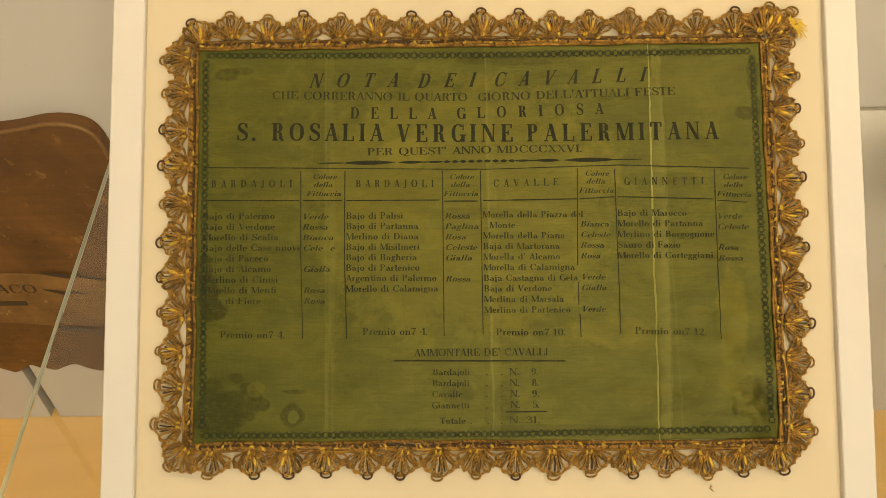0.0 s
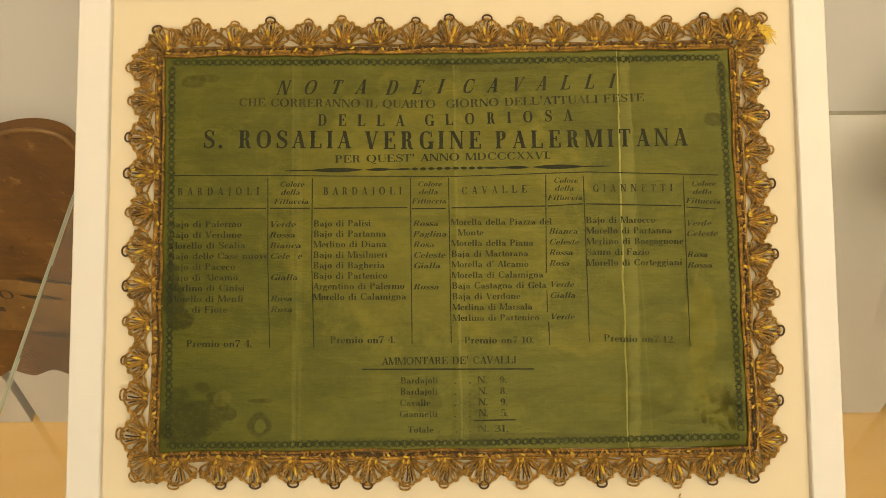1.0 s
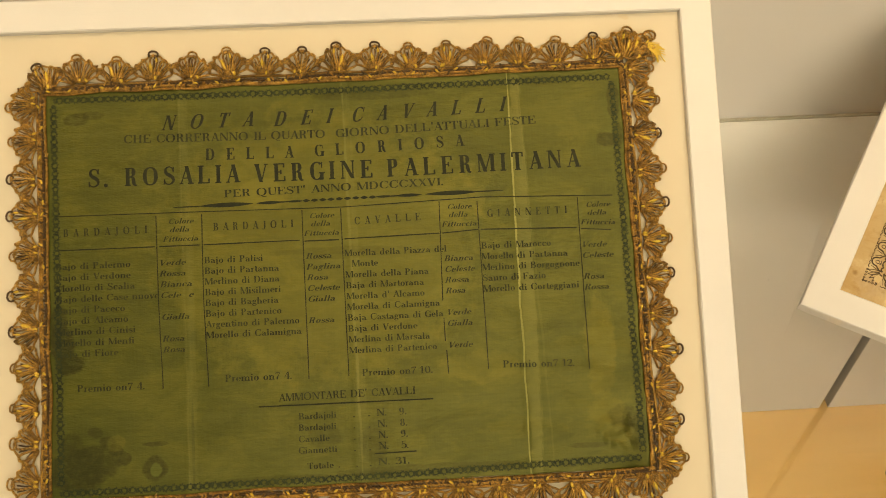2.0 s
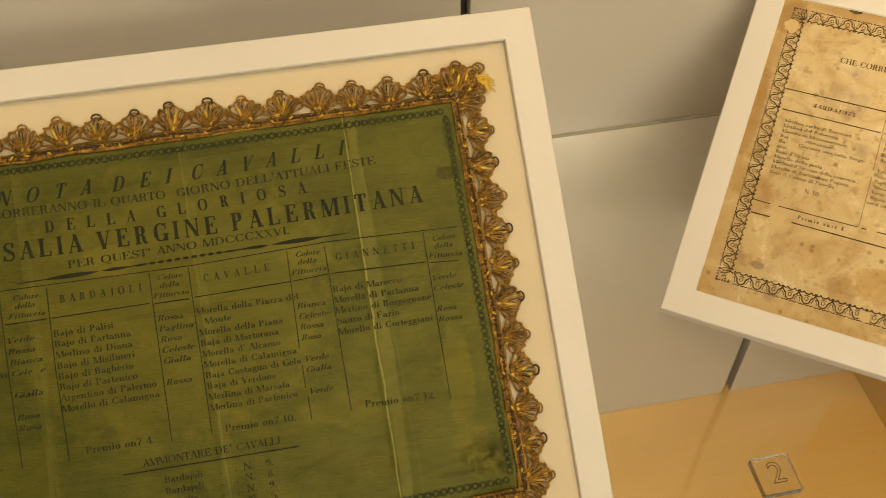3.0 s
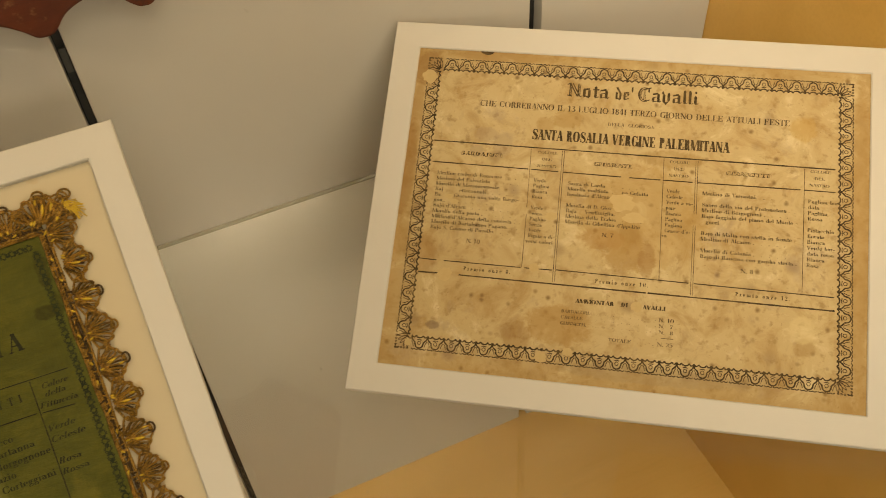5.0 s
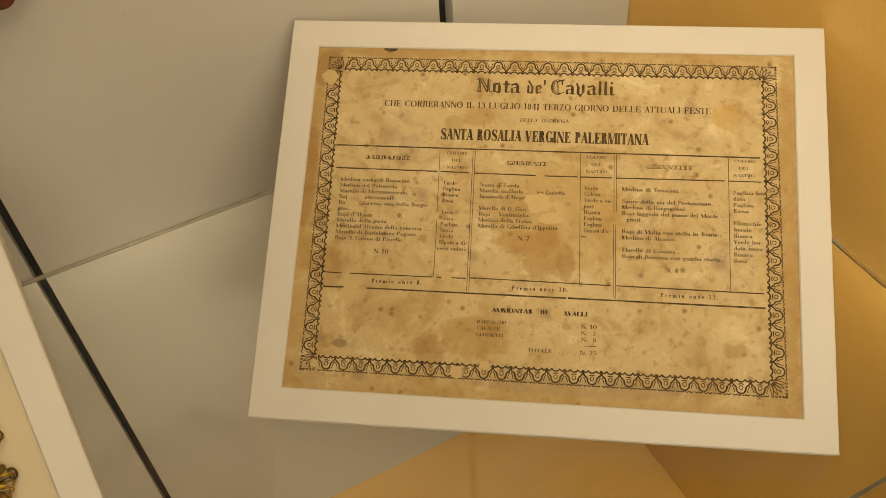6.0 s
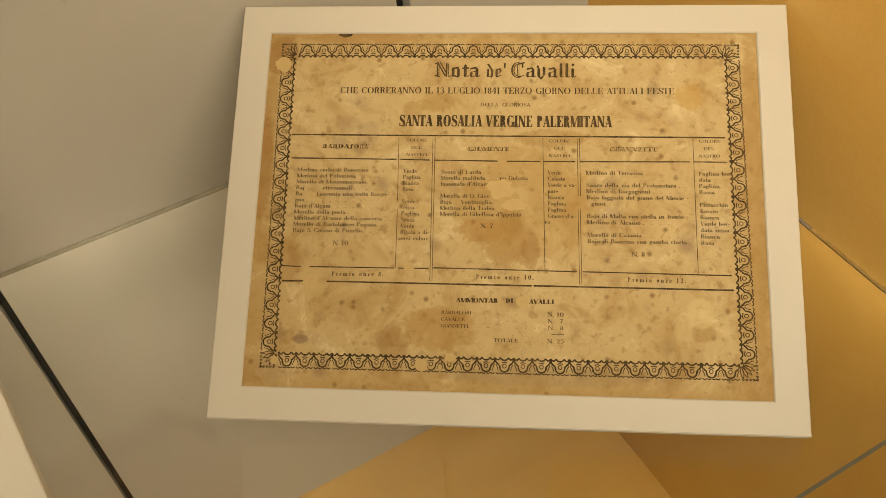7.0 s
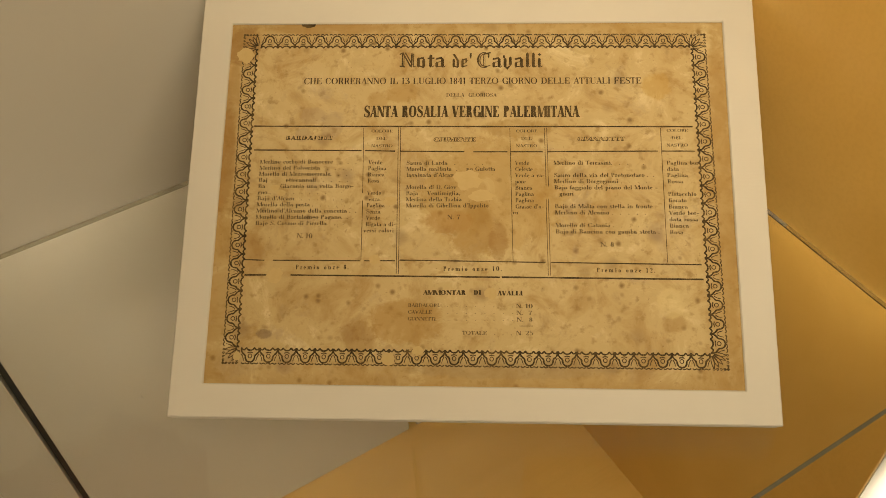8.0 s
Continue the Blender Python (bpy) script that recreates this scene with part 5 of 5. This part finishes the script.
column(PAPER, "R", 150.1, 24.4, 0.000, -5.064, 3.20, 2.170, 'Pistacchio', ['Paglina bor-', 'data', 'Paglina', 'Rossa', '', 'Pistacchio', 'fiorato', 'Bianca', 'Verde bor-', 'data rossa', 'Bianca', 'Rosa'])
line(PAPER, "B", "Premio onze 8.", -135.3, -59.9, -94.5, -59.7, 3.60)
line(PAPER, "B", "Premio onze 10.", -21.9, -60.8, 22.5, -60.6, 3.60)
line(PAPER, "B", "Premio onze 12.", 94.0, -61.2, 137.7, -61.4, 3.50)
line(PAPER, "X", "AMMONTAR", -37.1, -79.3, -4.5, -79.2, 3.50)
line(PAPER, "X", "DI", 1.1, -79.1, 7.1, -79.1, 3.50)
line(PAPER, "X", "AVALLI", 19.1, -79.5, 38.3, -79.4, 3.50)
column(PAPER, "R", -48.1, -88.6, -0.100, -5.200, 2.60, 2.400, 'BARDALORI.', ['BARDALORI.', 'CAVALLE', 'GIANNETTI.'])
column(PAPER, "R", -18.5, -88.4, 0.050, -5.200, 2.60, 1.375, '.    .    .    .    .    .    .    .', ['.    .    .    .    .    .    .    .', '.    .    .    .    .    .    .    .', '.    .    .    .    .    .    .    .'])
column(PAPER, "R", 33.1, -89.0, 0.200, -5.150, 3.10, 2.540, 'N. 10', ['N. 10', 'N.  7', 'N.  8'])
line(PAPER, "R", "TOTALE   .   .   .", -7.2, -109.4, 30.0, -109.6, 2.80)
line(PAPER, "R", "N. 25", 33.0, -109.6, 45.6, -109.5, 3.20)
rule(PAPER, 36.0, -102.7, 45.7, -102.6, 0.47)


def ragged_patch(sheet, u, v, ru, rv, seed, name, mat, lift=0.00035):
    rough = random.Random(seed)
    parent, height = sheet[0], sheet[1]
    n = 18
    ring = [(u + ru * math.cos(2 * math.pi * i / n) * rough.uniform(0.72, 1.15), v + rv * math.sin(2 * math.pi * i / n) * rough.uniform(0.72, 1.15)) for i in range(n)]
    verts = [(x / 1000, y / 1000, height(x / 1000, y / 1000) + lift) for x, y in [(u, v)] + ring]
    faces = [(0, 1 + i, 1 + (i + 1) % n) for i in range(n)]
    data_part(name, list_mesh(name, verts, faces, mat, smooth=False), parent)


for seed, (u, v, ru, rv) in enumerate(((-186.0, 119.5, 7, 7), (-151.0, -65.0, 6.5, 7), (-4.0, 12.0, 11, 9), (14.2, -78.0, 5.2, 4.6), (-74.5, -52.0, 4.5, 4.5),
                                       (-64.5, -5.0, 5.5, 4), (7.0, -1.0, 10, 5), (-155, 6.0, 4, 2.6), (-62, -128, 6, 5), (-40, -122, 5, 4), (-176, -127, 3, 4), (-150, 1.5, 4, 2.5))):
    ragged_patch(PAPER, u, v, ru, rv, seed, "repair_patch", PATCH)
ragged_patch(PAPER, -136.3, 147.0, 6.5, 3.4, 77, "burn_mark", INK_PAPER, 0.0004)

# ---- gilt lace edging ----
lace = tagged(new("lace_trim"), "gilt metal-thread lace with fan scallops and picot loops")
lace.parent = frame_green
lace.location = (0, -0.0045, 0)


def twisted(V, F, pts, r=0.00055, gap=0.00048, pitch=0.0032, phase=0.0, sides=4):
    """A cord laid of two thin strands along pts."""
    pts = [Vector(q) for q in pts]
    way = [0.0]
    for a, b in zip(pts, pts[1:]):
        way.append(way[-1] + (b - a).length)
    n = max(3, int(way[-1] / 0.00048))
    mids, k = [], 0
    for i in range(n + 1):
        d = way[-1] * i / n
        while k < len(pts) - 2 and way[k + 1] < d:
            k += 1
        f = (d - way[k]) / max(way[k + 1] - way[k], 1e-9)
        mids.append(pts[k].lerp(pts[k + 1], min(f, 1.0)))
    for half in (0.0, math.pi):
        strand = []
        for i, q in enumerate(mids):
            d = (mids[min(i + 1, n)] - mids[max(i - 1, 0)]).normalized()
            across = Vector((-d.y, d.x, 0))
            w = phase + half + 2 * math.pi * way[-1] * i / n / pitch
            strand.append(q + across * (gap * math.cos(w)) + Vector((0, 0, gap * math.sin(w))))
        tube(V, F, strand, r, sides)


def lozenge(V, F, a, b, fat, sides=6):
    """A short fat lay of floss from a to b."""
    a, b = Vector(a), Vector(b)
    tube(V, F, [a + (b - a) * k / 6 for k in range(7)], lambda t: 0.0002 + fat * math.sin(math.pi * t) ** 0.8, sides)


def lace_fan(seed, loop, floss):
    """One scallop: five teardrop petals of laid cord, purl wire within them, knotted tips, side bars round an eyelet, and a loop at the tip."""
    rough = random.Random(seed)
    V, F, S = [], [], []
    jit = lambda k: rough.uniform(-k, k)

    def done(slot=0):
        S.extend([slot] * (len(F) - len(S)))

    for i in (-2, 2, -1, 1, 0):
        turn = radians((0, 27, 57)[abs(i)] * (1 if i > 0 else -1) + jit(4))
        root = Vector((i * 0.0019, 0.0012 + jit(0.0004), 0))
        long = (0.0168, 0.0152, 0.0122)[abs(i)] + jit(0.0008)
        wide = (0.0026, 0.0023, 0.0021)[abs(i)] * rough.uniform(0.88, 1.12)
        out, side_way = Vector((math.sin(turn), math.cos(turn), 0)), Vector((math.cos(turn), -math.sin(turn), 0))
        put = lambda x, y, z: root + side_way * x + out * y + Vector((0, 0, z))
        lift = 0.0020 + 0.0005 * (2 - abs(i))
        ring = [put(-0.0006, 0, lift - 0.0006), put(-wide * 0.52, long * 0.38, lift + 0.0007), put(-wide, long * 0.76, lift), put(-wide * 0.72, long * 0.94, lift),
                put(0, long, lift - 0.0003), put(wide * 0.72, long * 0.94, lift), put(wide, long * 0.76, lift), put(wide * 0.52, long * 0.38, lift + 0.0007), put(0.0006, 0, lift - 0.0006)]
        twisted(V, F, catmull(ring, 6), 0.00054, 0.00044, 0.0030, jit(3))
        # purl wire down the petal
        if abs(i) < 2 and rough.random() < 0.6:
            ends = [put(0, 0.001, lift + 0.0006), put(0, long * 0.5, lift + 0.0011 + jit(0.0003)), put(0, long * rough.uniform(0.82, 0.93), lift)]
            tube(V, F, catmull(ends, 10), lambda t: 0.00046 * (1 + 0.34 * math.sin(t * 62)), 5)
        # knot at the petal's end
        c = put(jit(0.0008), long * rough.uniform(0.93, 1.0), lift + 0.0006)
        w0 = rough.uniform(0, 6)
        tube(V, F, [c + Vector((0.0008 * math.cos(w0 + w), 0.0008 * math.sin(w0 + w), 0.0002 * w)) for w in (0, 1.0, 2.0, 3.0, 4.0, 5.0)], 0.00062, 5)
    done()
    # dark ground threads that stand in for the shade between the petals
    for k in range(9):
        a0 = radians(-68 + 136 * (k + 0.5 + jit(0.3)) / 9)
        r1 = rough.uniform(0.0125, 0.0145) - 0.003 * abs(a0)
        tube(V, F, [(0.003 * math.sin(a0), 0.002 + 0.003 * math.cos(a0), 0.0013), (r1 * 0.6 * math.sin(a0 + jit(0.1)), 0.002 + r1 * 0.6 * math.cos(a0), 0.0014), (r1 * math.sin(a0), 0.002 + r1 * math.cos(a0), 0.0012)], 0.00052, 4)
    done(2)
    # beaded rim that runs round the petals' ends into the side bars
    rim = [Vector((x, y + jit(0.0003), 0.0018 + jit(0.0003))) for x, y in ((-0.0136, 0.0096), (-0.0122, 0.0100), (-0.0114, 0.0116), (-0.0094, 0.0128), (-0.0086, 0.0148), (-0.0060, 0.0154), (-0.0040, 0.0176), (0.0, 0.0184),
                                                                     (0.0040, 0.0176), (0.0060, 0.0154), (0.0086, 0.0148), (0.0094, 0.0128), (0.0114, 0.0116), (0.0122, 0.0100), (0.0136, 0.0096))]
    twisted(V, F, catmull(rim, 5), 0.00050, 0.00042, 0.0028, jit(3))
    # gathered foot
    for k in range(6):
        c = Vector(((k % 5 - 2) * 0.0016 + jit(0.0006), 0.0014 + rough.uniform(0, 0.0026), 0.0032))
        w = jit(0.9)
        d = Vector((math.sin(w), math.cos(w), 0)) * rough.uniform(0.0010, 0.0019)
        tube(V, F, [c - d, c + Vector((0, 0, 0.0007)), c + d], lambda t: 0.0003 + 0.0005 * math.sin(math.pi * t), 5)
    for s in (-1, 1):
        twisted(V, F, catmull([Vector((s * 0.0032, 0.0004, 0.0024)), Vector((s * 0.0064, 0.0034, 0.0030)), Vector((s * 0.0088, 0.0070, 0.0026)), Vector((s * 0.0108, 0.0098, 0.0024))], 6), phase=jit(3))
        for y0, y1 in ((0.0086, 0.0078), (0.0100, 0.0098), (0.0116, 0.0112)):
            twisted(V, F, catmull([Vector((s * 0.0092, y0, 0.0022)), Vector((s * 0.0114, y0 + jit(0.0007), 0.0030)), Vector((s * 0.0140, y1 + jit(0.0004), 0.0022))], 6), 0.00050, 0.00042, 0.0028, jit(3))
        for k in range(3):
            c = Vector((s * 0.0122 + jit(0.0013), 0.0094 + jit(0.0014), 0.0034))
            tube(V, F, [c + Vector((0.0007 * math.cos(w), 0.0007 * math.sin(w), 0)) for w in (0, 1.26, 2.51, 3.77, 5.03)], 0.00048, 5, True)
    done()
    if loop:
        c, big = Vector((0.0016 * loop, 0.0186, 0.0030)), 1.0 + 0.35 * abs(loop)
        bow = [c + Vector((0.0030 * big * math.sin(w), -0.0024 * math.cos(w), 0.0002 * math.sin(w * 2))) for w in [0.25 + 5.8 * k / 16 for k in range(17)]]
        twisted(V, F, bow, 0.00048, 0.00036, 0.0022)
    done(2 if loop < 0 else 0)
    for k in range(2):
        x = jit(0.006)
        lozenge(V, F, (x, 0.0005, 0.0036), (x + jit(0.0016), 0.0036, 0.0040), 0.0007)
    if floss:
        lozenge(V, F, (0.0016 * floss, 0.0050, 0.0030), (0.0040 * floss, 0.0128, 0.0036), 0.0011)
        lozenge(V, F, (-0.0030 * floss, 0.0125, 0.0030), (-0.0024 * floss, 0.0165, 0.0034), 0.0008)
    done(1)
    return list_mesh("lace_fan", V, F, [GOLD, FLOSS, TARNISH_AND_SHADE], slots=S)


FANS = [lace_fan(11, 0.2, 0), lace_fan(23, 0.5, 0), lace_fan(37, -0.6, 1), lace_fan(41, 0.3, -1), lace_fan(59, 0.1, 0.6), lace_fan(67, -0.2, 0), lace_fan(71, -0.5, -0.7), lace_fan(83, 0.9, 0)]
pick = random.Random(5)


def lace_row(u0, v0, u1, v1, count, out_turn):
    for i in range(count):
        t = (i + 0.5) / count
        u, v = (u0 + (u1 - u0) * t) / 1000, (v0 + (v1 - v0) * t) / 1000
        m = pose(u + pick.uniform(-0.0008, 0.0008), v + pick.uniform(-0.0006, 0.0006), pick.uniform(-0.0006, 0.0002), 0, 0, out_turn + pick.uniform(-6, 6))
        span = math.hypot(u1 - u0, v1 - v0) / count / 26.8
        data_part("lace_fan", pick.choice(FANS), lace, m @ Matrix.Diagonal((span * pick.uniform(0.97, 1.06), pick.uniform(0.94, 1.06), 1, 1)))


lace_row(-200.3, 153.9, 196.7, 157.8, 15, 0)
lace_row(-209.2, -142.2, 193.2, -142.8, 15, 180)
lace_row(-217.0, 153.9, -217.6, -139.1, 11, 90)
lace_row(209.8, 140.6, 213.4, -145.0, 11, -90)
for u, v, a, k, kind_of in ((-208, 151, 24, 1.0, 2), (206, 157, -10, 1.18, 4), (213, 160, -40, 1.0, 3), (208, 150, -88, 0.95, 0), (-213, -140, 138, 1.05, 1), (204, -140, -168, 1.05, 6)):
    data_part("lace_fan", FANS[kind_of], lace, pose(u / 1000, v / 1000, 0.0008, 0, 0, a) @ Matrix.Scale(k, 4))


def braid(u0, v0, u1, v1, name="lace_footing"):
    """The footing sewn to the silk's edge: laid cords side by side, overcast with slanting stitches."""
    L = math.hypot(u1 - u0, v1 - v0) / 1000
    a, b = Vector((u0, v0, 0)) / 1000, Vector((u1, v1, 0)) / 1000
    d = (b - a).normalized()
    s = Vector((-d.y, d.x, 0))
    V, F, S = [], [], []
    rough = random.Random(int(abs(u0 + v0)))
    steps = int(L / 0.004)
    for j, off in enumerate((-0.0031, -0.0014, 0.0004, 0.0022)):
        pts = [a + d * (L * i / steps) + s * (off + 0.0016 * noise.noise(Vector((i * 0.13, j * 0.5, u0)))) + Vector((0, 0, 0.0024 + 0.0005 * noise.noise(Vector((i * 0.4, j, v0))))) for i in range(steps + 1)]
        twisted(V, F, pts, 0.00066, 0.00055, 0.0034 + 0.0006 * (j % 3), j)
        S.extend([2 if j == 2 else 0] * (len(F) - len(S)))
    for i in range(int(L / 0.0026)):
        c = a + d * min(L - 0.001, 0.0026 * (i + rough.uniform(0.1, 0.9)))
        w, lean, reach_by = rough.uniform(-0.0036, 0.0010), rough.uniform(-0.0014, 0.0014), rough.uniform(0.0016, 0.0034)
        tube(V, F, [c + s * w - d * lean + Vector((0, 0, 0.0026)), c + s * (w + reach_by / 2) + Vector((0, 0, 0.0044)), c + s * (w + reach_by) + d * lean + Vector((0, 0, 0.0028))], 0.00066, 5)
        S.extend([2 if i % 3 == 0 else 0] * (len(F) - len(S)))
    for i in range(int(L / 0.017)):
        c = a + d * (0.017 * (i + rough.uniform(0.1, 0.9))) + s * rough.uniform(-0.002, 0.001)
        w = rough.uniform(-1.0, 1.0)
        e = (d * math.cos(w) + s * math.sin(w)) * 0.0018
        lozenge(V, F, c - e + Vector((0, 0, 0.0040)), c + e + Vector((0, 0, 0.0044)), 0.0007)
    S.extend([1] * (len(F) - len(S)))
    data_part(name, list_mesh(name, V, F, [GOLD, FLOSS, TARNISH_AND_SHADE], slots=S), lace)


braid(-213, 151.0, 206, 155.6)
braid(-213, -140.0, 210, -139.8)
braid(-213.6, 151, -212.6, -140)
braid(206.0, 154.5, 210.8, -139)
# stray twisted loop beyond the upper corner
V, F = [], []
twisted(V, F, [Vector((0.2265 + 0.0045 * math.cos(w), 0.1745 + 0.0036 * math.sin(w), 0.0035)) for w in [-2.6 + 5.6 * k / 20 for k in range(21)]], 0.0005, 0.0005, 0.0022)
data_part("stray_loop", list_mesh("stray_loop", V, F, GOLD), lace)
V, F = [], []
rough = random.Random(9)
for i in range(34):
    w = radians(-25 + rough.uniform(-32, 32))
    L = rough.uniform(0.008, 0.013)
    b = Vector((0.226, 0.166, 0.004)) + Vector((rough.uniform(-0.002, 0.002), rough.uniform(-0.003, 0.003), 0))
    tube(V, F, [b, b + Vector((math.cos(w), math.sin(w), 0.1)) * L * 0.5, b + Vector((math.cos(w * 1.2), math.sin(w * 1.2), 0)) * L], 0.00035, 4)
data_part("floss_tuft", list_mesh("floss_tuft", V, F, FLOSS), lace, label="frayed yellow silk tuft")
V, F = [], []
tube(V, F, [Vector((0.158 + 0.0012 * math.cos(k), -0.1735 + 0.0024 * k / 3, 0.0002)) for k in range(0, 6)], 0.0003, 4)
data_part("loose_thread", list_mesh("loose_thread", V, F, GOLD), lace)

# ---- numbered acrylic block on the shelf ----
block = tagged(new("number_block"), "clear acrylic block engraved with the numeral 2", "number marker")
block.location = (0.4131, -0.4246, ZG)
bm = box(bmesh.new(), -0.0160, 0.0160, -0.0158, 0.0158, 0.0002, 0.0080, 0.0012)
bm.normal_update()
for f in bm.faces:
    f.material_index = 0 if abs(f.normal.z) > 0.95 else 1
cube = part("cube", bm, [ACRYLIC, ACRYLIC_EDGE], block)
cube.visible_shadow = False


def numeral(text, size):
    cu = bpy.data.curves.new("numeral", "FONT")
    cu.body, cu.size, cu.align_x, cu.align_y, cu.fill_mode, cu.bevel_depth, cu.resolution_u = text, size, "CENTER", "CENTER", "NONE", 0.00032, 4
    ob = new("numeral", cu)
    bpy.context.view_layer.update()
    me = bpy.data.meshes.new_from_object(ob.evaluated_get(bpy.context.evaluated_depsgraph_get()))
    bpy.data.objects.remove(ob)
    bpy.data.curves.remove(cu)
    me.materials.clear()
    me.materials.append(CART_INK)
    return me


data_part("numeral", numeral("2", 0.025), block, Matrix.Translation((0, 0, 0.0082)), "outlined numeral 2")

# ---- painted wooden board on the back wall ----


def smooth_line(pts, per=6):
    """Points along a smooth open line through pts."""
    out = []
    for i in range(len(pts) - 1):
        p0, p1, p2, p3 = (Vector(pts[max(min(j, len(pts) - 1), 0)]) for j in (i - 1, i, i + 1, i + 2))
        for k in range(per):
            t = k / per
            out.append(tuple(0.5 * (2 * p1 + (p2 - p0) * t + (2 * p0 - 5 * p1 + 4 * p2 - p3) * t * t + (3 * p1 - p0 - 3 * p2 + p3) * t ** 3)))
    return out + [tuple(pts[-1])]


board = tagged(new("painted_board"), "old brown painted wooden board with gilt rim and scalloped foot", "painted board")
board.location = (-0.006, -0.0005, -0.0325)
right = smooth_line([(-0.60, 0.655), (-0.52, 0.648), (-0.475, 0.652), (-0.437, 0.6605), (-0.409, 0.659), (-0.391, 0.647), (-0.3835, 0.618), (-0.386, 0.58), (-0.40, 0.50), (-0.43, 0.40), (-0.455, 0.30), (-0.470, 0.205)])
foot = smooth_line([(-0.470, 0.205), (-0.49, 0.207), (-0.506, 0.194), (-0.524, 0.200), (-0.540, 0.211), (-0.556, 0.205), (-0.572, 0.197), (-0.588, 0.204), (-0.603, 0.2145), (-0.618, 0.203), (-0.631, 0.197), (-0.645, 0.205), (-0.665, 0.214), (-0.69, 0.2), (-0.72, 0.212), (-0.75, 0.2)])
left = [(-0.78, 0.30), (-0.79, 0.45), (-0.76, 0.58), (-0.70, 0.645)]
part("panel_board", outline_solid(right + foot[1:] + left, 0.020, 0.0014), CART, board, "brown painted board")
V, F = [], []
tube(V, F, [(x - 0.0005, -0.0180, z - 0.0005) for x, z in right[:44]], lambda t: 0.0024 * (1 + 0.10 * math.sin(t * 90) * math.sin(t * 37)), 8)
data_part("rim", list_mesh("rim", V, F, CART_BAND), board, label="worn gilt rim")
band = smooth_line([(-0.78, 0.395), (-0.66, 0.405), (-0.58, 0.420), (-0.50, 0.415), (-0.45, 0.40), (-0.43, 0.392)]) + smooth_line([(-0.455, 0.312), (-0.50, 0.306), (-0.58, 0.318), (-0.66, 0.318), (-0.78, 0.31)])
part("band", outline_solid(band, 0.0225, 0.001), CART_BAND, board, "ochre painted ribbon")


def wall_bars(pairs, mat, y):
    for x, z, w, h, tilt in pairs:
        bm = bmesh.new()
        n = 10
        top = [bm.verts.new((x + w * (i / n - 0.5), y, z + tilt * (i / n - 0.5) + h * math.sin(math.pi * i / n) ** 0.7 / 2)) for i in range(n + 1)]
        bot = [bm.verts.new((q.co.x, y, 2 * (z + tilt * (i / n - 0.5)) - q.co.z)) for i, q in enumerate(top)]
        for i in range(n):
            bm.faces.new((top[i], top[i + 1], bot[i + 1], bot[i]))
        part("brush_stroke", bm, mat, board)


wall_bars([(-0.495, 0.418, 0.052, 0.008, -0.012), (-0.46, 0.408, 0.05, 0.005, -0.010), (-0.500, 0.383, 0.055, 0.008, -0.016), (-0.512, 0.30, 0.06, 0.012, -0.010), (-0.468, 0.285, 0.05, 0.010, -0.012)], CART_INK, -0.0232)


def board_letters(text, x0, x1, z, h, weight):
    cells = [glyph(c, weight, 0.05) for c in text]
    sx = (x1 - x0) / sum(a for _, _, a in cells)
    verts, faces, pen = [], [], x0
    for gv, gf, adv in cells:
        n = len(verts)
        verts += [(pen + x * sx, -0.0232, z + y * h / CAP) for x, y in gv]
        faces += [tuple(n + k for k in f) for f in gf]
        pen += adv * sx
    data_part("lettering", list_mesh("lettering", verts, faces, CART_INK, smooth=False), board)


board_letters("ACO", -0.585, -0.533, 0.384, 0.017, 0.012)
part("small_writing", box(bmesh.new(), -0.592, -0.556, -0.0232, -0.0220, 0.358, 0.366), CART_INK, board)

# ---- carved red wooden piece on the back wall ----
carving = tagged(new("carved_red_piece"), "dark red painted carved wooden piece with scalloped lower edge", "wood carving")
carving.location = (0, -0.0005, 0)
low = [(-0.10, 0.99), (-0.02, 0.925), (0.0455, 0.9120), (0.0535, 0.9112), (0.0553, 0.897), (0.060, 0.8943), (0.106, 0.8955), (0.1147, 0.8970), (0.1235, 0.9035)]
low += smooth_line([(0.1305, 0.9136), (0.1505, 0.9181), (0.1598, 0.9165), (0.170, 0.907), (0.1795, 0.8991), (0.1876, 0.8989), (0.194, 0.905), (0.2004, 0.9145), (0.208, 0.9225), (0.2204, 0.9215), (0.2335, 0.9124), (0.2431, 0.9042), (0.2555, 0.9050), (0.266, 0.916), (0.275, 0.9220), (0.2869, 0.9258), (0.301, 0.9235), (0.3106, 0.9184), (0.318, 0.911), (0.3250, 0.9075), (0.3347, 0.9096), (0.345, 0.925)], 4)
part("body", outline_solid(low + [(0.40, 1.02), (0.36, 1.20), (-0.10, 1.20)], 0.030, 0.003), RED, carving)
# ---- light strips added under the case top as housings for the assumed lamps ----
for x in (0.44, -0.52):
    bar = tagged(new("added_light_strip"), "added slim steel light strip under the case top, out of view", "light strip", "case light strips")
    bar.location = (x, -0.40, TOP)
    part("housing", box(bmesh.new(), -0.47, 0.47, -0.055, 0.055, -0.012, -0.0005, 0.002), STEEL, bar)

# ---- specks of dust on the shelf ----
V, F = [], []
rough = random.Random(3)
for x, y in ((0.3139, -0.0283), (0.365, -0.22), (0.50, -0.42), (0.83, -0.40), (0.36, -0.35), (0.30, -0.16), (0.78, -0.46)):
    w = rough.uniform(0, 3)
    tube(V, F, [(x, y, ZG + 0.0003), (x + 0.0022 * math.cos(w), y + 0.0022 * math.sin(w), ZG + 0.0006)], 0.0003, 4)
tagged(new("dust", list_mesh("dust", V, F, BACKING)), "dark lint specks lying on the glass shelf", "dust", kind="stuff")
